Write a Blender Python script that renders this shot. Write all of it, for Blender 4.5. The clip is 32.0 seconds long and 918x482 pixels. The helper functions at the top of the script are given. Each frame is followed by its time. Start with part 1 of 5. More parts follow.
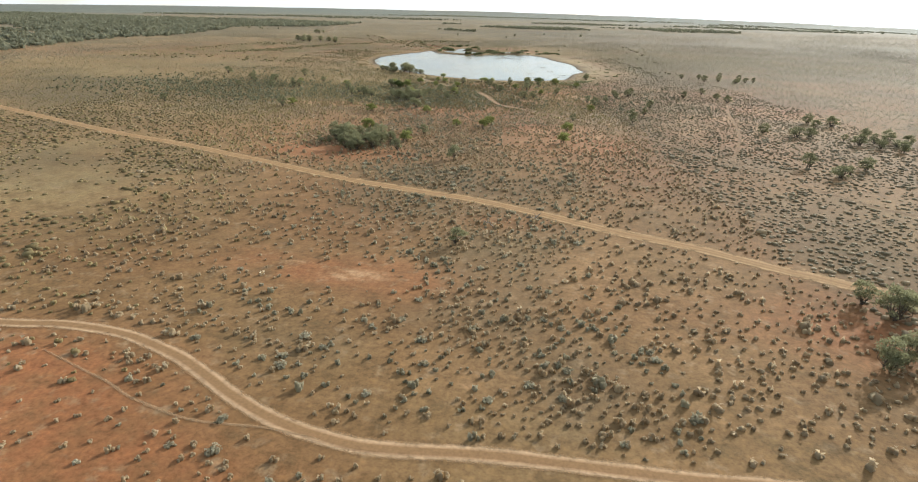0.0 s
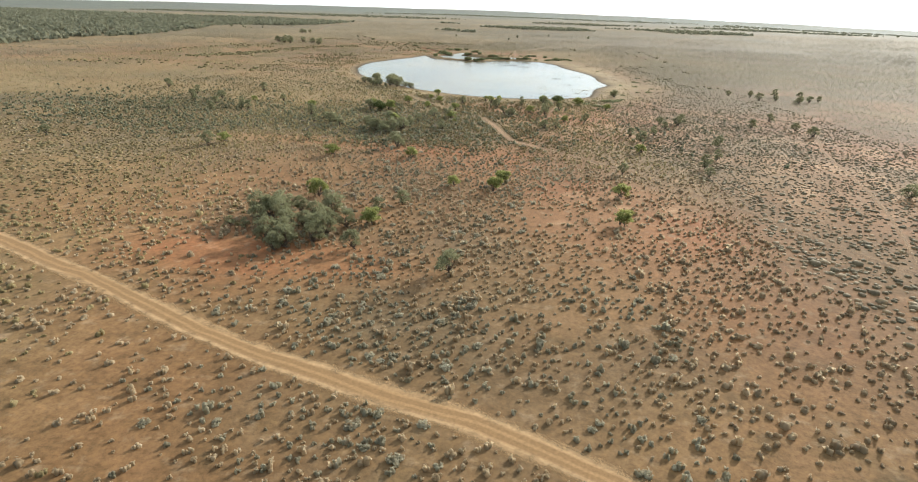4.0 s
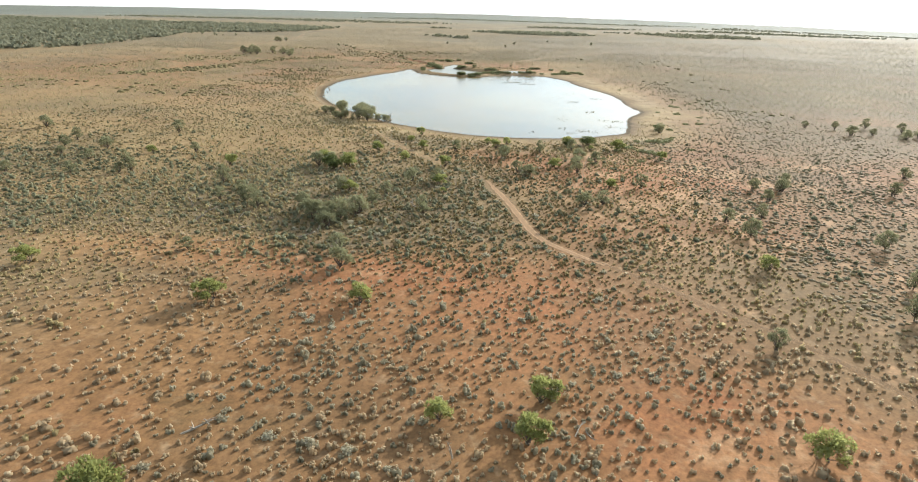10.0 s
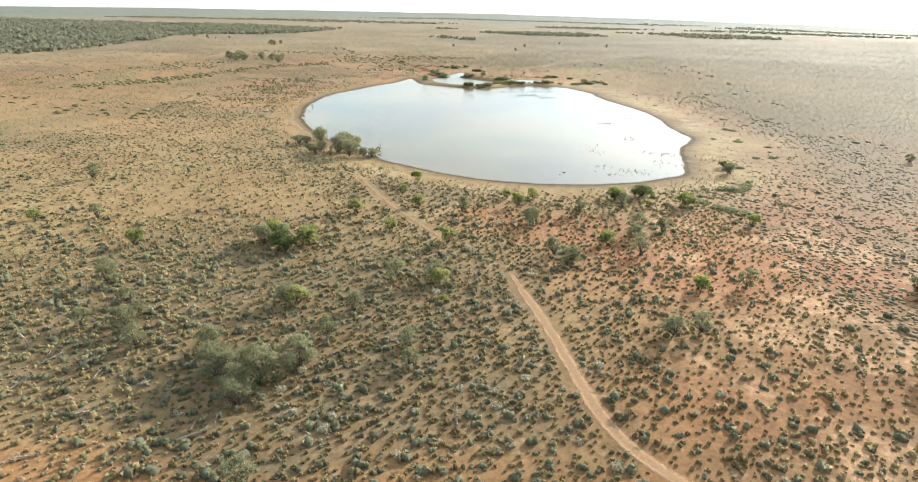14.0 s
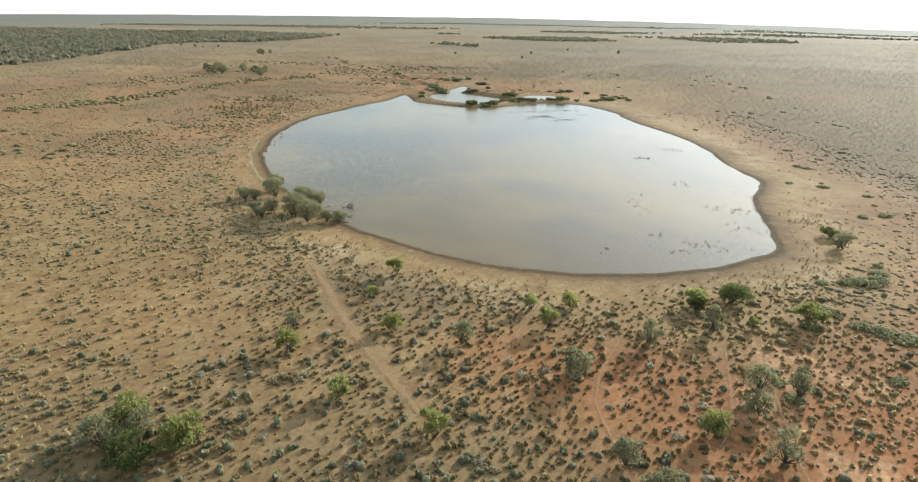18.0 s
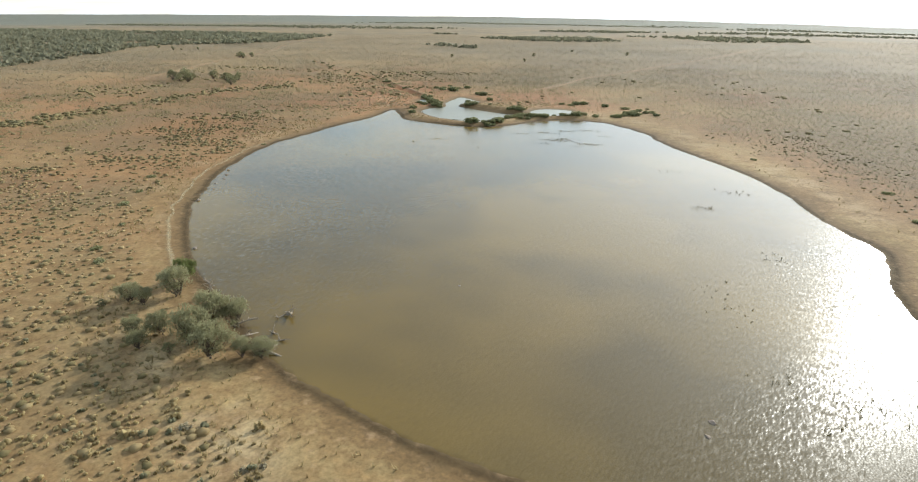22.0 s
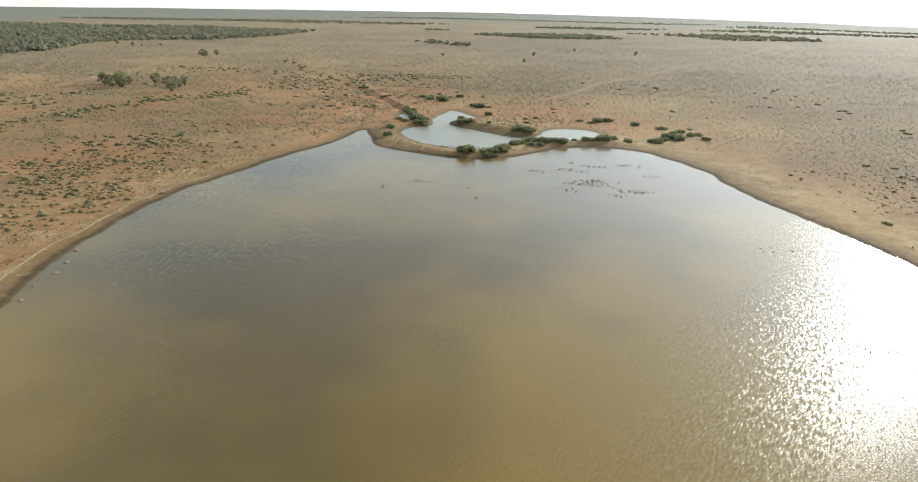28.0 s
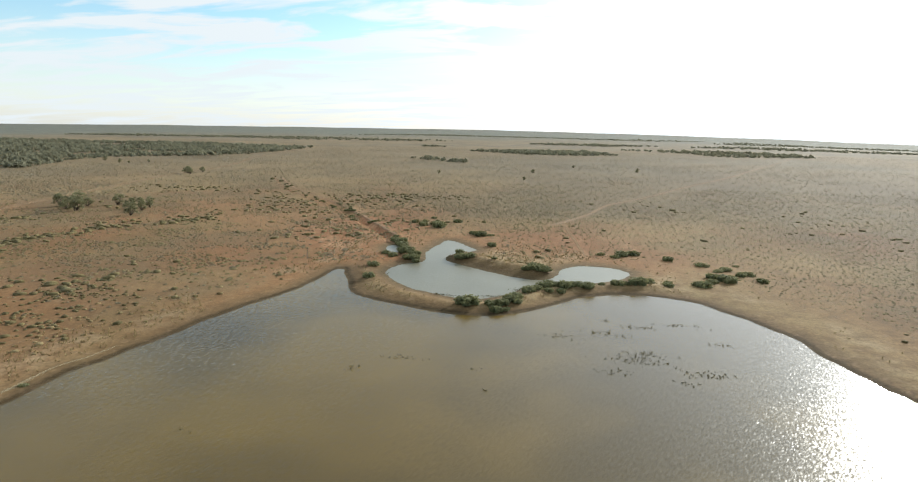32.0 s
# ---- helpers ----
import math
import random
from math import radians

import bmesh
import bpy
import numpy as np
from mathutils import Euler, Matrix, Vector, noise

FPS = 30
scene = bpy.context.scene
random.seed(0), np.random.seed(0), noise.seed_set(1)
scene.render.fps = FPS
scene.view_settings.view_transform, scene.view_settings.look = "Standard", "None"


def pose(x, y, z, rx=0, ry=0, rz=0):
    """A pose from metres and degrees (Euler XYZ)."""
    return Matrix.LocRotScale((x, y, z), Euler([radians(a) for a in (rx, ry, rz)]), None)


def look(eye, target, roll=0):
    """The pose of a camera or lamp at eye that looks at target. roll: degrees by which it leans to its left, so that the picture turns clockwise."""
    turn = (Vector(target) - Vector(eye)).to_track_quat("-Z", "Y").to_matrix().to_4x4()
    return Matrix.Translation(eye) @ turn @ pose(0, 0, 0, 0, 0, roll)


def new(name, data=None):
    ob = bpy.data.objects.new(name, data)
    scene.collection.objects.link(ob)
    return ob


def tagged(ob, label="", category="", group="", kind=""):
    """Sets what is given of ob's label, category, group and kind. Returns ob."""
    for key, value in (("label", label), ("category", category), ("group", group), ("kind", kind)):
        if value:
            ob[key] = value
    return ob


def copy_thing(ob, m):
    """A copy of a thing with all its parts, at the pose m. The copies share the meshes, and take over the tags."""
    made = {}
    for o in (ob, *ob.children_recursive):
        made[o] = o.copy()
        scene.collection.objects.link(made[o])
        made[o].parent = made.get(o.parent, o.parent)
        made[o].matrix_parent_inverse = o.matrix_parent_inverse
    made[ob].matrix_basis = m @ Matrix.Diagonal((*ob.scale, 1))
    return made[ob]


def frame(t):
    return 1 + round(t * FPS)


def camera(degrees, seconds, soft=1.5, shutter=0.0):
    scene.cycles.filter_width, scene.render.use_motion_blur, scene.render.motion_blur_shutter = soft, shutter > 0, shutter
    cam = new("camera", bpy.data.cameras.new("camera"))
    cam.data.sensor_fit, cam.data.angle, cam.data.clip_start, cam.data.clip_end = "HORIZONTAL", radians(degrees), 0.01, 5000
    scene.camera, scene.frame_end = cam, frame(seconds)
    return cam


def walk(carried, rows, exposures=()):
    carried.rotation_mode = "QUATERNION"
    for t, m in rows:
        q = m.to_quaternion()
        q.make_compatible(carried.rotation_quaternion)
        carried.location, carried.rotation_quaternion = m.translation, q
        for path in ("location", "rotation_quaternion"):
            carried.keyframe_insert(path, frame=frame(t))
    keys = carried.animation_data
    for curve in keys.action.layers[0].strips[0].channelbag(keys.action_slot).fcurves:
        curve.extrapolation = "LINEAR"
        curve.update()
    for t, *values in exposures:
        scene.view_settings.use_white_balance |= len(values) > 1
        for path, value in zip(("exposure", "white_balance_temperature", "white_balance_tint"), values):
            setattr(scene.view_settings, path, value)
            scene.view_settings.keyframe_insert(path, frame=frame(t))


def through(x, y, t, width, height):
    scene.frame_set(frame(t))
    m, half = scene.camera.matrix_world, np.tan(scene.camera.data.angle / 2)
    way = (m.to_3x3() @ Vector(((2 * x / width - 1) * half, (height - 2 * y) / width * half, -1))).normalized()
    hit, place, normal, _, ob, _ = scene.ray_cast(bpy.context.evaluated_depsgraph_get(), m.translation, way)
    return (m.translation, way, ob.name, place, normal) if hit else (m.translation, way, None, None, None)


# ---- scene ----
# ---------------------------------------------------------------- camera
cam = camera(76.97, 32.0, soft=1.15)
# seconds, x, y, z, heading to the left of +y, pitch, roll (degrees)
PATH = [
    (0, 5.48, 5.92, 36.96, 8.79, -21.85, 1.47),
    (0.5, 4.31, 14.42, 37.15, 9.15, -21.93, 1.67),
    (1, 2.85, 23.73, 37.28, 8.73, -21.98, 1.85),
    (1.5, 1.30, 32.01, 37.55, 8.59, -22.00, 1.98),
    (2, 0.03, 40.43, 37.59, 8.78, -22.02, 1.91),
    (2.5, -1.66, 48.78, 37.77, 8.54, -22.05, 1.95),
    (3, -3.40, 58.36, 37.79, 8.40, -22.07, 1.92),
    (3.5, -4.92, 67.06, 37.57, 8.40, -22.03, 1.88),
    (5.5, -9.85, 102.86, 37.48, 8.92, -21.84, 2.02),
    (6, -11.29, 111.87, 37.45, 9.13, -21.90, 1.75),
    (6.5, -12.78, 120.51, 37.48, 9.15, -21.93, 2.00),
    (7, -14.28, 129.49, 37.56, 9.12, -21.94, 2.10),
    (7.5, -15.87, 137.22, 37.83, 8.97, -21.83, 2.20),
    (8, -16.86, 143.14, 38.10, 9.10, -21.77, 2.20),
    (8.5, -17.35, 146.75, 38.14, 7.41, -21.58, 1.83),
    (9, -17.54, 148.33, 38.26, 6.98, -21.52, 1.57),
    (9.5, -17.81, 149.91, 38.34, 6.97, -21.53, 1.59),
    (10, -18.35, 153.39, 38.52, 7.83, -21.63, 1.58),
    (10.5, -19.16, 158.68, 38.74, 8.31, -21.72, 1.70),
    (11, -20.00, 164.76, 39.21, 8.22, -21.73, 1.67),
    (11.5, -20.99, 170.93, 39.34, 8.05, -21.78, 1.69),
    (12, -22.23, 177.75, 39.47, 8.11, -21.80, 1.67),
    (12.5, -23.15, 184.20, 39.52, 8.29, -21.76, 1.49),
    (13, -24.21, 191.29, 39.66, 8.46, -21.78, 1.38),
    (13.5, -25.46, 197.71, 39.81, 8.36, -21.76, 1.35),
    (14, -26.52, 204.60, 39.84, 8.48, -21.71, 1.36),
    (14.5, -27.24, 211.01, 39.83, 8.48, -21.63, 1.37),
    (16.5, -30.41, 235.97, 40.26, 8.68, -21.37, 0.99),
    (17, -31.34, 242.05, 40.52, 8.75, -21.39, 0.90),
    (17.5, -32.43, 247.86, 40.77, 8.79, -21.39, 0.95),
    (18, -33.40, 254.12, 40.99, 8.92, -21.35, 0.89),
    (18.5, -34.32, 259.99, 41.03, 8.94, -21.28, 0.85),
    (19, -35.56, 266.33, 41.12, 8.73, -21.30, 0.88),
    (19.5, -36.50, 272.20, 41.31, 8.55, -21.25, 0.74),
    (20, -37.43, 278.54, 41.52, 8.54, -21.25, 0.65),
    (20.5, -38.30, 284.30, 41.48, 8.33, -21.21, 0.81),
    (21, -39.51, 291.21, 41.69, 8.46, -21.32, 0.84),
    (21.5, -40.36, 297.25, 41.60, 8.71, -21.38, 0.69),
    (22, -41.46, 303.99, 41.65, 8.71, -21.44, 0.71),
    (22.5, -42.59, 309.97, 41.61, 8.83, -21.56, 0.77),
    (23, -43.62, 316.29, 41.80, 8.77, -21.65, 0.94),
    (23.5, -44.58, 322.27, 41.89, 9.31, -21.79, 0.95),
    (24, -45.57, 328.43, 42.14, 9.32, -21.74, 1.08),
    (24.5, -46.12, 331.82, 42.28, 8.67, -21.61, 0.86),
    (25, -46.63, 332.29, 42.10, 5.74, -21.48, 0.79),
    (25.5, -46.53, 332.74, 42.09, 6.37, -21.67, 0.77),
    (27.5, -49.50, 359.66, 40.48, 7.50, -21.91, 0.98),
    (28, -50.99, 368.47, 40.37, 7.86, -21.80, 1.11),
    (28.5, -52.25, 375.19, 40.10, 7.82, -21.63, 1.16),
    (29, -53.41, 380.51, 40.02, 7.90, -21.73, 1.11),
    (29.5, -54.17, 385.74, 40.28, 8.04, -12.79, 1.38),
    (30, -55.09, 390.07, 40.53, 7.43, -7.27, 1.26),
    (30.5, -55.89, 393.76, 40.45, 7.49, -12.19, 1.17),
    (31, -56.46, 398.40, 40.61, 7.52, -11.51, 1.26),
    (31.5, -56.86, 404.43, 40.86, 7.71, -10.65, 1.17),
    (32, -57.89, 410.69, 41.01, 7.65, -11.12, 1.17),
]
walk(cam, [(t, pose(x, y, z, 90 + pitch, 0, yaw) @ pose(0, 0, 0, 0, 0, roll)) for t, x, y, z, yaw, pitch, roll in PATH],
     exposures=[(t, e, 6130, 5) for t, e in ((0.0, 0.44), (3.0, 0.54), (6.0, 0.76), (9.0, 0.79), (12.0, 1.03), (13.5, 1.10), (17.0, 0.67), (19.0, 0.56), (25.0, 0.49), (28.5, 0.47), (30.0, 0.22), (32.0, 0.18))])

# ---------------------------------------------------------------- light
SUN_TURN, SUN_UP = 33.0, 20.0      # degrees clockwise from +y, degrees above the ground
sun_way = Vector((math.sin(radians(SUN_TURN)) * math.cos(radians(SUN_UP)),
                  math.cos(radians(SUN_TURN)) * math.cos(radians(SUN_UP)), math.sin(radians(SUN_UP))))
sun = new("sun", bpy.data.lights.new("sun", "SUN"))
sun.data.energy, sun.data.angle, sun.data.color = 4.9, radians(1.1), (1.0, 0.93, 0.83)
sun.matrix_world = look((0, 0, 400), Vector((0, 0, 400)) - sun_way)

world = bpy.data.worlds.new("sky")
scene.world = world
world.use_nodes = True
wn, wl = world.node_tree.nodes, world.node_tree.links
wn.clear()
w_out, w_bg = wn.new("ShaderNodeOutputWorld"), wn.new("ShaderNodeBackground")
w_sky = wn.new("ShaderNodeTexSky")
w_sky.sky_type, w_sky.sun_disc = "NISHITA", False
w_sky.sun_elevation, w_sky.sun_rotation = radians(SUN_UP), radians(SUN_TURN)
w_sky.altitude, w_sky.air_density, w_sky.dust_density, w_sky.ozone_density = 100, 1.0, 0.5, 2.0
w_co, w_sep, w_max = wn.new("ShaderNodeTexCoord"), wn.new("ShaderNodeSeparateXYZ"), wn.new("ShaderNodeMath")
w_max.operation, w_max.inputs[1].default_value = "ADD", 0.13
wl.new(w_co.outputs["Generated"], w_sep.inputs[0])
wl.new(w_sep.outputs["Z"], w_max.inputs[0])
w_flat = wn.new("ShaderNodeVectorMath")
w_flat.operation = "DIVIDE"
w_cz = wn.new("ShaderNodeCombineXYZ")
for k in range(3):
    wl.new(w_max.outputs[0], w_cz.inputs[k])
wl.new(w_co.outputs["Generated"], w_flat.inputs[0])
wl.new(w_cz.outputs[0], w_flat.inputs[1])
w_map = wn.new("ShaderNodeMapping")
w_map.inputs["Rotation"].default_value = (0, 0, radians(25))
w_map.inputs["Scale"].default_value = (0.55, 1.25, 0.0)
wl.new(w_flat.outputs[0], w_map.inputs[0])
w_noise = wn.new("ShaderNodeTexNoise")
w_noise.inputs["Scale"].default_value, w_noise.inputs["Detail"].default_value = 2.4, 8.0
w_noise.inputs["Roughness"].default_value, w_noise.inputs["Distortion"].default_value = 0.55, 0.6
wl.new(w_map.outputs[0], w_noise.inputs["Vector"])
w_ramp = wn.new("ShaderNodeValToRGB")
w_ramp.color_ramp.elements[0].position, w_ramp.color_ramp.elements[1].position = 0.44, 0.56
wl.new(w_noise.outputs["Fac"], w_ramp.inputs[0])
w_cloud = wn.new("ShaderNodeMix")
w_cloud.data_type = "RGBA"
w_dot = wn.new("ShaderNodeVectorMath")      # thin cloud scatters most light close round the sun
w_dot.operation = "DOT_PRODUCT"
w_dot.inputs[1].default_value = tuple(sun_way)
wl.new(w_co.outputs["Generated"], w_dot.inputs[0])
w_pow, w_pos, w_scale = wn.new("ShaderNodeMath"), wn.new("ShaderNodeMath"), wn.new("ShaderNodeMath")
w_pos.operation, w_pos.inputs[1].default_value = "MAXIMUM", 0.0
w_pow.operation, w_pow.inputs[1].default_value = "POWER", 7.5
w_scale.operation, w_scale.inputs[1].default_value, w_scale.inputs[2].default_value = "MULTIPLY_ADD", 10.0, 4.8
wl.new(w_dot.outputs["Value"], w_pos.inputs[0])
wl.new(w_pos.outputs[0], w_pow.inputs[0])
wl.new(w_pow.outputs[0], w_scale.inputs[0])
w_white = wn.new("ShaderNodeVectorMath")
w_white.operation = "SCALE"
w_white.inputs[0].default_value = (0.98, 1.0, 1.02)
wl.new(w_scale.outputs[0], w_white.inputs["Scale"])

w_hue = wn.new("ShaderNodeHueSaturation")
w_hue.inputs["Saturation"].default_value, w_hue.inputs["Hue"].default_value = 1.12, 0.486
wl.new(w_sky.outputs[0], w_hue.inputs["Color"])
w_low = wn.new("ShaderNodeMapRange")      # a milky bank of cloud low over the horizon
w_low.interpolation_type = "SMOOTHSTEP"
for key, value in (("From Min", 0.01), ("From Max", 0.17), ("To Min", 0.92), ("To Max", 0.0)):
    w_low.inputs[key].default_value = value
wl.new(w_sep.outputs["Z"], w_low.inputs["Value"])
w_amount = wn.new("ShaderNodeMix")
wl.new(w_low.outputs[0], w_amount.inputs["Factor"])
wl.new(w_ramp.outputs[0], w_amount.inputs["A"])
w_bank = wn.new("ShaderNodeMapRange")
for key, value in (("From Min", 0.35), ("From Max", 0.62), ("To Min", 0.58), ("To Max", 0.95)):
    w_bank.inputs[key].default_value = value
wl.new(w_noise.outputs["Fac"], w_bank.inputs["Value"])
wl.new(w_bank.outputs[0], w_amount.inputs["B"])
w_veil = wn.new("ShaderNodeMath")      # the cloud veil closes towards the sun
w_veil.operation, w_veil.use_clamp = "MULTIPLY_ADD", True
w_veil.inputs[1].default_value = 0.95
wl.new(w_pow.outputs[0], w_veil.inputs[0])
w_thin = wn.new("ShaderNodeMath")
w_thin.operation, w_thin.inputs[1].default_value, w_thin.inputs[2].default_value = "MULTIPLY_ADD", 0.86, 0.14
wl.new(w_amount.outputs["Result"], w_thin.inputs[0])
wl.new(w_thin.outputs[0], w_veil.inputs[2])
wl.new(w_veil.outputs[0], w_cloud.inputs["Factor"])
wl.new(w_hue.outputs[0], w_cloud.inputs["A"])
wl.new(w_white.outputs[0], w_cloud.inputs["B"])
wl.new(w_cloud.outputs["Result"], w_bg.inputs[0])
w_bg.inputs[1].default_value = 0.165
wl.new(w_bg.outputs[0], w_out.inputs[0])

# ---------------------------------------------------------------- small maths


def lattice(ix, iy, seed):
    h = (ix.astype(np.int64) * 374761393 + iy.astype(np.int64) * 668265263 + seed * 1442695041) & 0x7FFFFFFF
    h = ((h ^ (h >> 13)) * 1274126177) & 0x7FFFFFFF
    return ((h ^ (h >> 16)) & 0xFFFF) / 65535.0


def vnoise(x, y, size, seed=0, octaves=3):
    """Smooth value noise in 0..1 with features of that many metres."""
    total, weight, amp = 0.0, 0.0, 1.0
    for o in range(octaves):
        u, v = np.asarray(x) / size + 17.3 * o, np.asarray(y) / size - 9.1 * o
        i, j = np.floor(u), np.floor(v)
        a, b = u - i, v - j
        a, b = a * a * (3 - 2 * a), b * b * (3 - 2 * b)
        s = seed + 31 * o
        n = (lattice(i, j, s) * (1 - a) + lattice(i + 1, j, s) * a) * (1 - b) + (lattice(i, j + 1, s) * (1 - a) + lattice(i + 1, j + 1, s) * a) * b
        total, weight, amp, size = total + amp * n, weight + amp, amp * 0.5, size * 0.5
    return total / weight


def smooth(x, a, b):
    t = np.clip((np.asarray(x, float) - a) / (b - a), 0, 1)
    return t * t * (3 - 2 * t)


def spline(points, closed=False, steps=4):
    """Catmull-Rom through the control points."""
    p, out = np.array(points, float), []
    n = len(p)
    for i in range(n if closed else n - 1):
        if closed:
            a, b, c, d = p[i - 1], p[i], p[(i + 1) % n], p[(i + 2) % n]
        else:
            a, b, c, d = p[max(i - 1, 0)], p[i], p[i + 1], p[min(i + 2, n - 1)]
        for k in range(steps):
            t = k / steps
            out.append(0.5 * (2 * b + (c - a) * t + (2 * a - 5 * b + 4 * c - d) * t * t + (3 * b - a - 3 * c + d) * t ** 3))
    if not closed:
        out.append(p[-1])
    return np.array(out)


def ragged(line, size, amount, seed):
    """A closed line with small bays and points along it."""
    out = line.copy()
    out[:, 0] += (vnoise(line[:, 0], line[:, 1], size, seed) - 0.5) * amount
    out[:, 1] += (vnoise(line[:, 0], line[:, 1], size, seed + 5) - 0.5) * amount
    return out


def far_off(x, y, line, closed=False):
    """Distance from points to a line, negative inside a closed one."""
    x, y = np.ravel(np.asarray(x, float)), np.ravel(np.asarray(y, float))
    a = line if closed else line[:-1]
    b = np.roll(line, -1, 0) if closed else line[1:]
    dx, dy = (b - a).T
    length2 = np.maximum(dx * dx + dy * dy, 1e-9)
    res = np.empty(len(x))
    for s in range(0, len(x), 8000):
        px, py = x[s:s + 8000, None] - a[:, 0], y[s:s + 8000, None] - a[:, 1]
        t = np.clip((px * dx + py * dy) / length2, 0, 1)
        d = np.sqrt(((px - t * dx) ** 2 + (py - t * dy) ** 2).min(1))
        if closed:
            above = a[:, 1] > y[s:s + 8000, None]
            cross = (above != (b[:, 1] > y[s:s + 8000, None])) & (px < py * dx / np.where(np.abs(dy) < 1e-9, 1e-9, dy))
            d = np.where(cross.sum(1) % 2 == 1, -d, d)
        res[s:s + 8000] = d
    return res


# ---------------------------------------------------------------- the plan
LAKE = ragged(spline([(-114.5, 570), (-118, 547), (-123, 530), (-129, 507), (-134, 486), (-133.5, 466), (-130.5, 446), (-125.5, 429), (-117, 411.5),
                      (-104, 392.5), (-93.5, 381), (-77, 365.5), (-65, 357.5), (-49, 350), (-38, 347.5), (-24, 348), (-10, 351.5), (1, 357.5),
                      (11, 366.5), (14, 379), (15.7, 394), (18, 405), (23.5, 418), (20.5, 437), (18.5, 460), (12, 484), (3, 505), (-2, 520),
                      (-4.5, 533), (-12, 546), (-21, 556), (-37, 557.5), (-46, 553), (-57, 541.5), (-66, 534.5), (-74, 533.5), (-87, 537.5),
                      (-101, 543.5), (-106, 552), (-110, 562)], True), 7, 2.4, 3)
POND = ragged(spline([(-101.5, 569), (-97.5, 579), (-93.4, 584), (-94, 597), (-92.5, 608), (-90, 619), (-86, 616), (-80, 607), (-78, 604),
                      (-82, 598), (-85, 593), (-84.5, 587), (-80, 582.5), (-72, 576), (-64.5, 571), (-60, 569.5), (-55, 569.5), (-51.3, 578), (-46.7, 586),
                      (-40, 588), (-33, 586), (-30, 580), (-35, 572), (-45, 566), (-54, 565), (-59.5, 560), (-62.4, 554), (-66.5, 549.5),
                      (-73.5, 546), (-80, 548), (-86, 551), (-92, 555), (-97.5, 561.5)], True), 4, 1.2, 9)
PUDDLE = spline([(-109, 605), (-104, 606), (-101.5, 595), (-107, 595.5)], True)
BANKS = [  # earth banks: line, height, half width
    (spline([(-107, 590), (-106, 571), (-100, 556), (-90, 546), (-76, 539.5), (-64, 543), (-55, 556), (-40, 562), (-26, 566)]), 0.8, 3.0),
    (spline([(-81, 591), (-70, 583), (-57, 575)]), 1.7, 3.6),
    (spline([(-95, 585), (-101, 598), (-106, 614), (-118, 634), (-137, 664), (-160, 699), (-186, 732), (-218, 773), (-256, 838)]), 0.9, 2.2)]
DRAIN = spline([(-110, 612), (-122, 633), (-141, 663), (-164, 698), (-190, 731), (-222, 772), (-262, 838)])
# tracks: line, width, kind (2: two wheel ruts, 1: a single beaten path)
TRACK_NEAR = spline([(-112.9, 58.6), (-83.7, 57.3), (-59.6, 58.4), (-52.3, 59.4), (-45.8, 59.2), (-40.3, 58.1), (-34.4, 55.9), (-28.9, 53), (-24, 50.1), (-19.8, 48.2),
                     (-16.3, 46.9), (-12.4, 46), (-7.9, 45.6), (0.6, 46.4), (8.9, 46.7), (18.3, 46.8), (34.5, 47.8), (64.2, 46.4)])
TRACK_MAIN = spline([(-295.5, 233.6), (-191.9, 189.1), (-152.9, 172.8), (-122, 160.4), (-98.2, 152.3), (-79.3, 145.2), (-63.5, 139), (-49.6, 132.8), (-37.8, 128.4),
                     (-24, 124.6), (-10.8, 121.2), (2.6, 115.5), (12.5, 110.2), (22.3, 106), (32.1, 102.2), (40.2, 97.5), (49.1, 93.2), (63, 87.6), (92.7, 76.3)])
TRACK_OUT = spline([(121.8, 102.4), (80.2, 130.7), (69.1, 144.2), (57.8, 166.5), (50.7, 175.2), (42.4, 187.8), (37.4, 196.6), (30, 205), (24, 214), (18, 222), (8, 231.5), (-3, 241.5), (-8, 245.5)])
TRACK_LAKE = spline([(-6, 244), (-10.5, 247.5), (-16.5, 253.5), (-20.5, 262.5), (-23.5, 272.5), (-27, 281.5), (-31, 291)])
TRACK_SHORE = spline([(-45, 305), (-50, 311), (-56, 318), (-62, 325.5), (-67.5, 334), (-74, 342.5)])
TRACK_EAST = spline([(-51.7, 661), (-46, 671), (-34, 696), (-18, 741), (8.4, 783), (59, 877), (125, 993), (220, 1180), (363, 1450)])
TRACK_SPUR = spline([(-46, 671), (-44.8, 648), (-42.7, 624), (-41, 600)])
TRACK_WEST = spline([(-300, 640), (-308, 667), (-318, 714), (-325, 747), (-343, 821), (-350, 884), (-364, 965), (-417, 1135), (-459, 1424)])
TRACK_FAR = spline([(92, 318), (88, 300), (77.5, 265), (71.9, 231.2), (66.5, 206.7), (55.4, 170.4)])
PADS = [spline(p) for p in ([(-38, 312), (-36.5, 322), (-33, 335)], [(-49.4, 53.6), (-44.2, 51.8), (-37.8, 49.6), (-33.9, 47.8), (-26.8, 46.2), (-18.8, 46.2), (-12.9, 45.7)], [(-23, 300), (-26, 312), (-22, 326)], [(-205, 455), (-190, 466), (-179, 474.7), (-169, 481.8), (-158, 489.5), (-150, 505), (-141, 518.5)], [(-3.0, 330), (-4.8, 321), (-6.5, 308), (-6.9, 300), (-9, 290)], [(-8.5, 327), (-11.5, 311), (-15.5, 303)])]
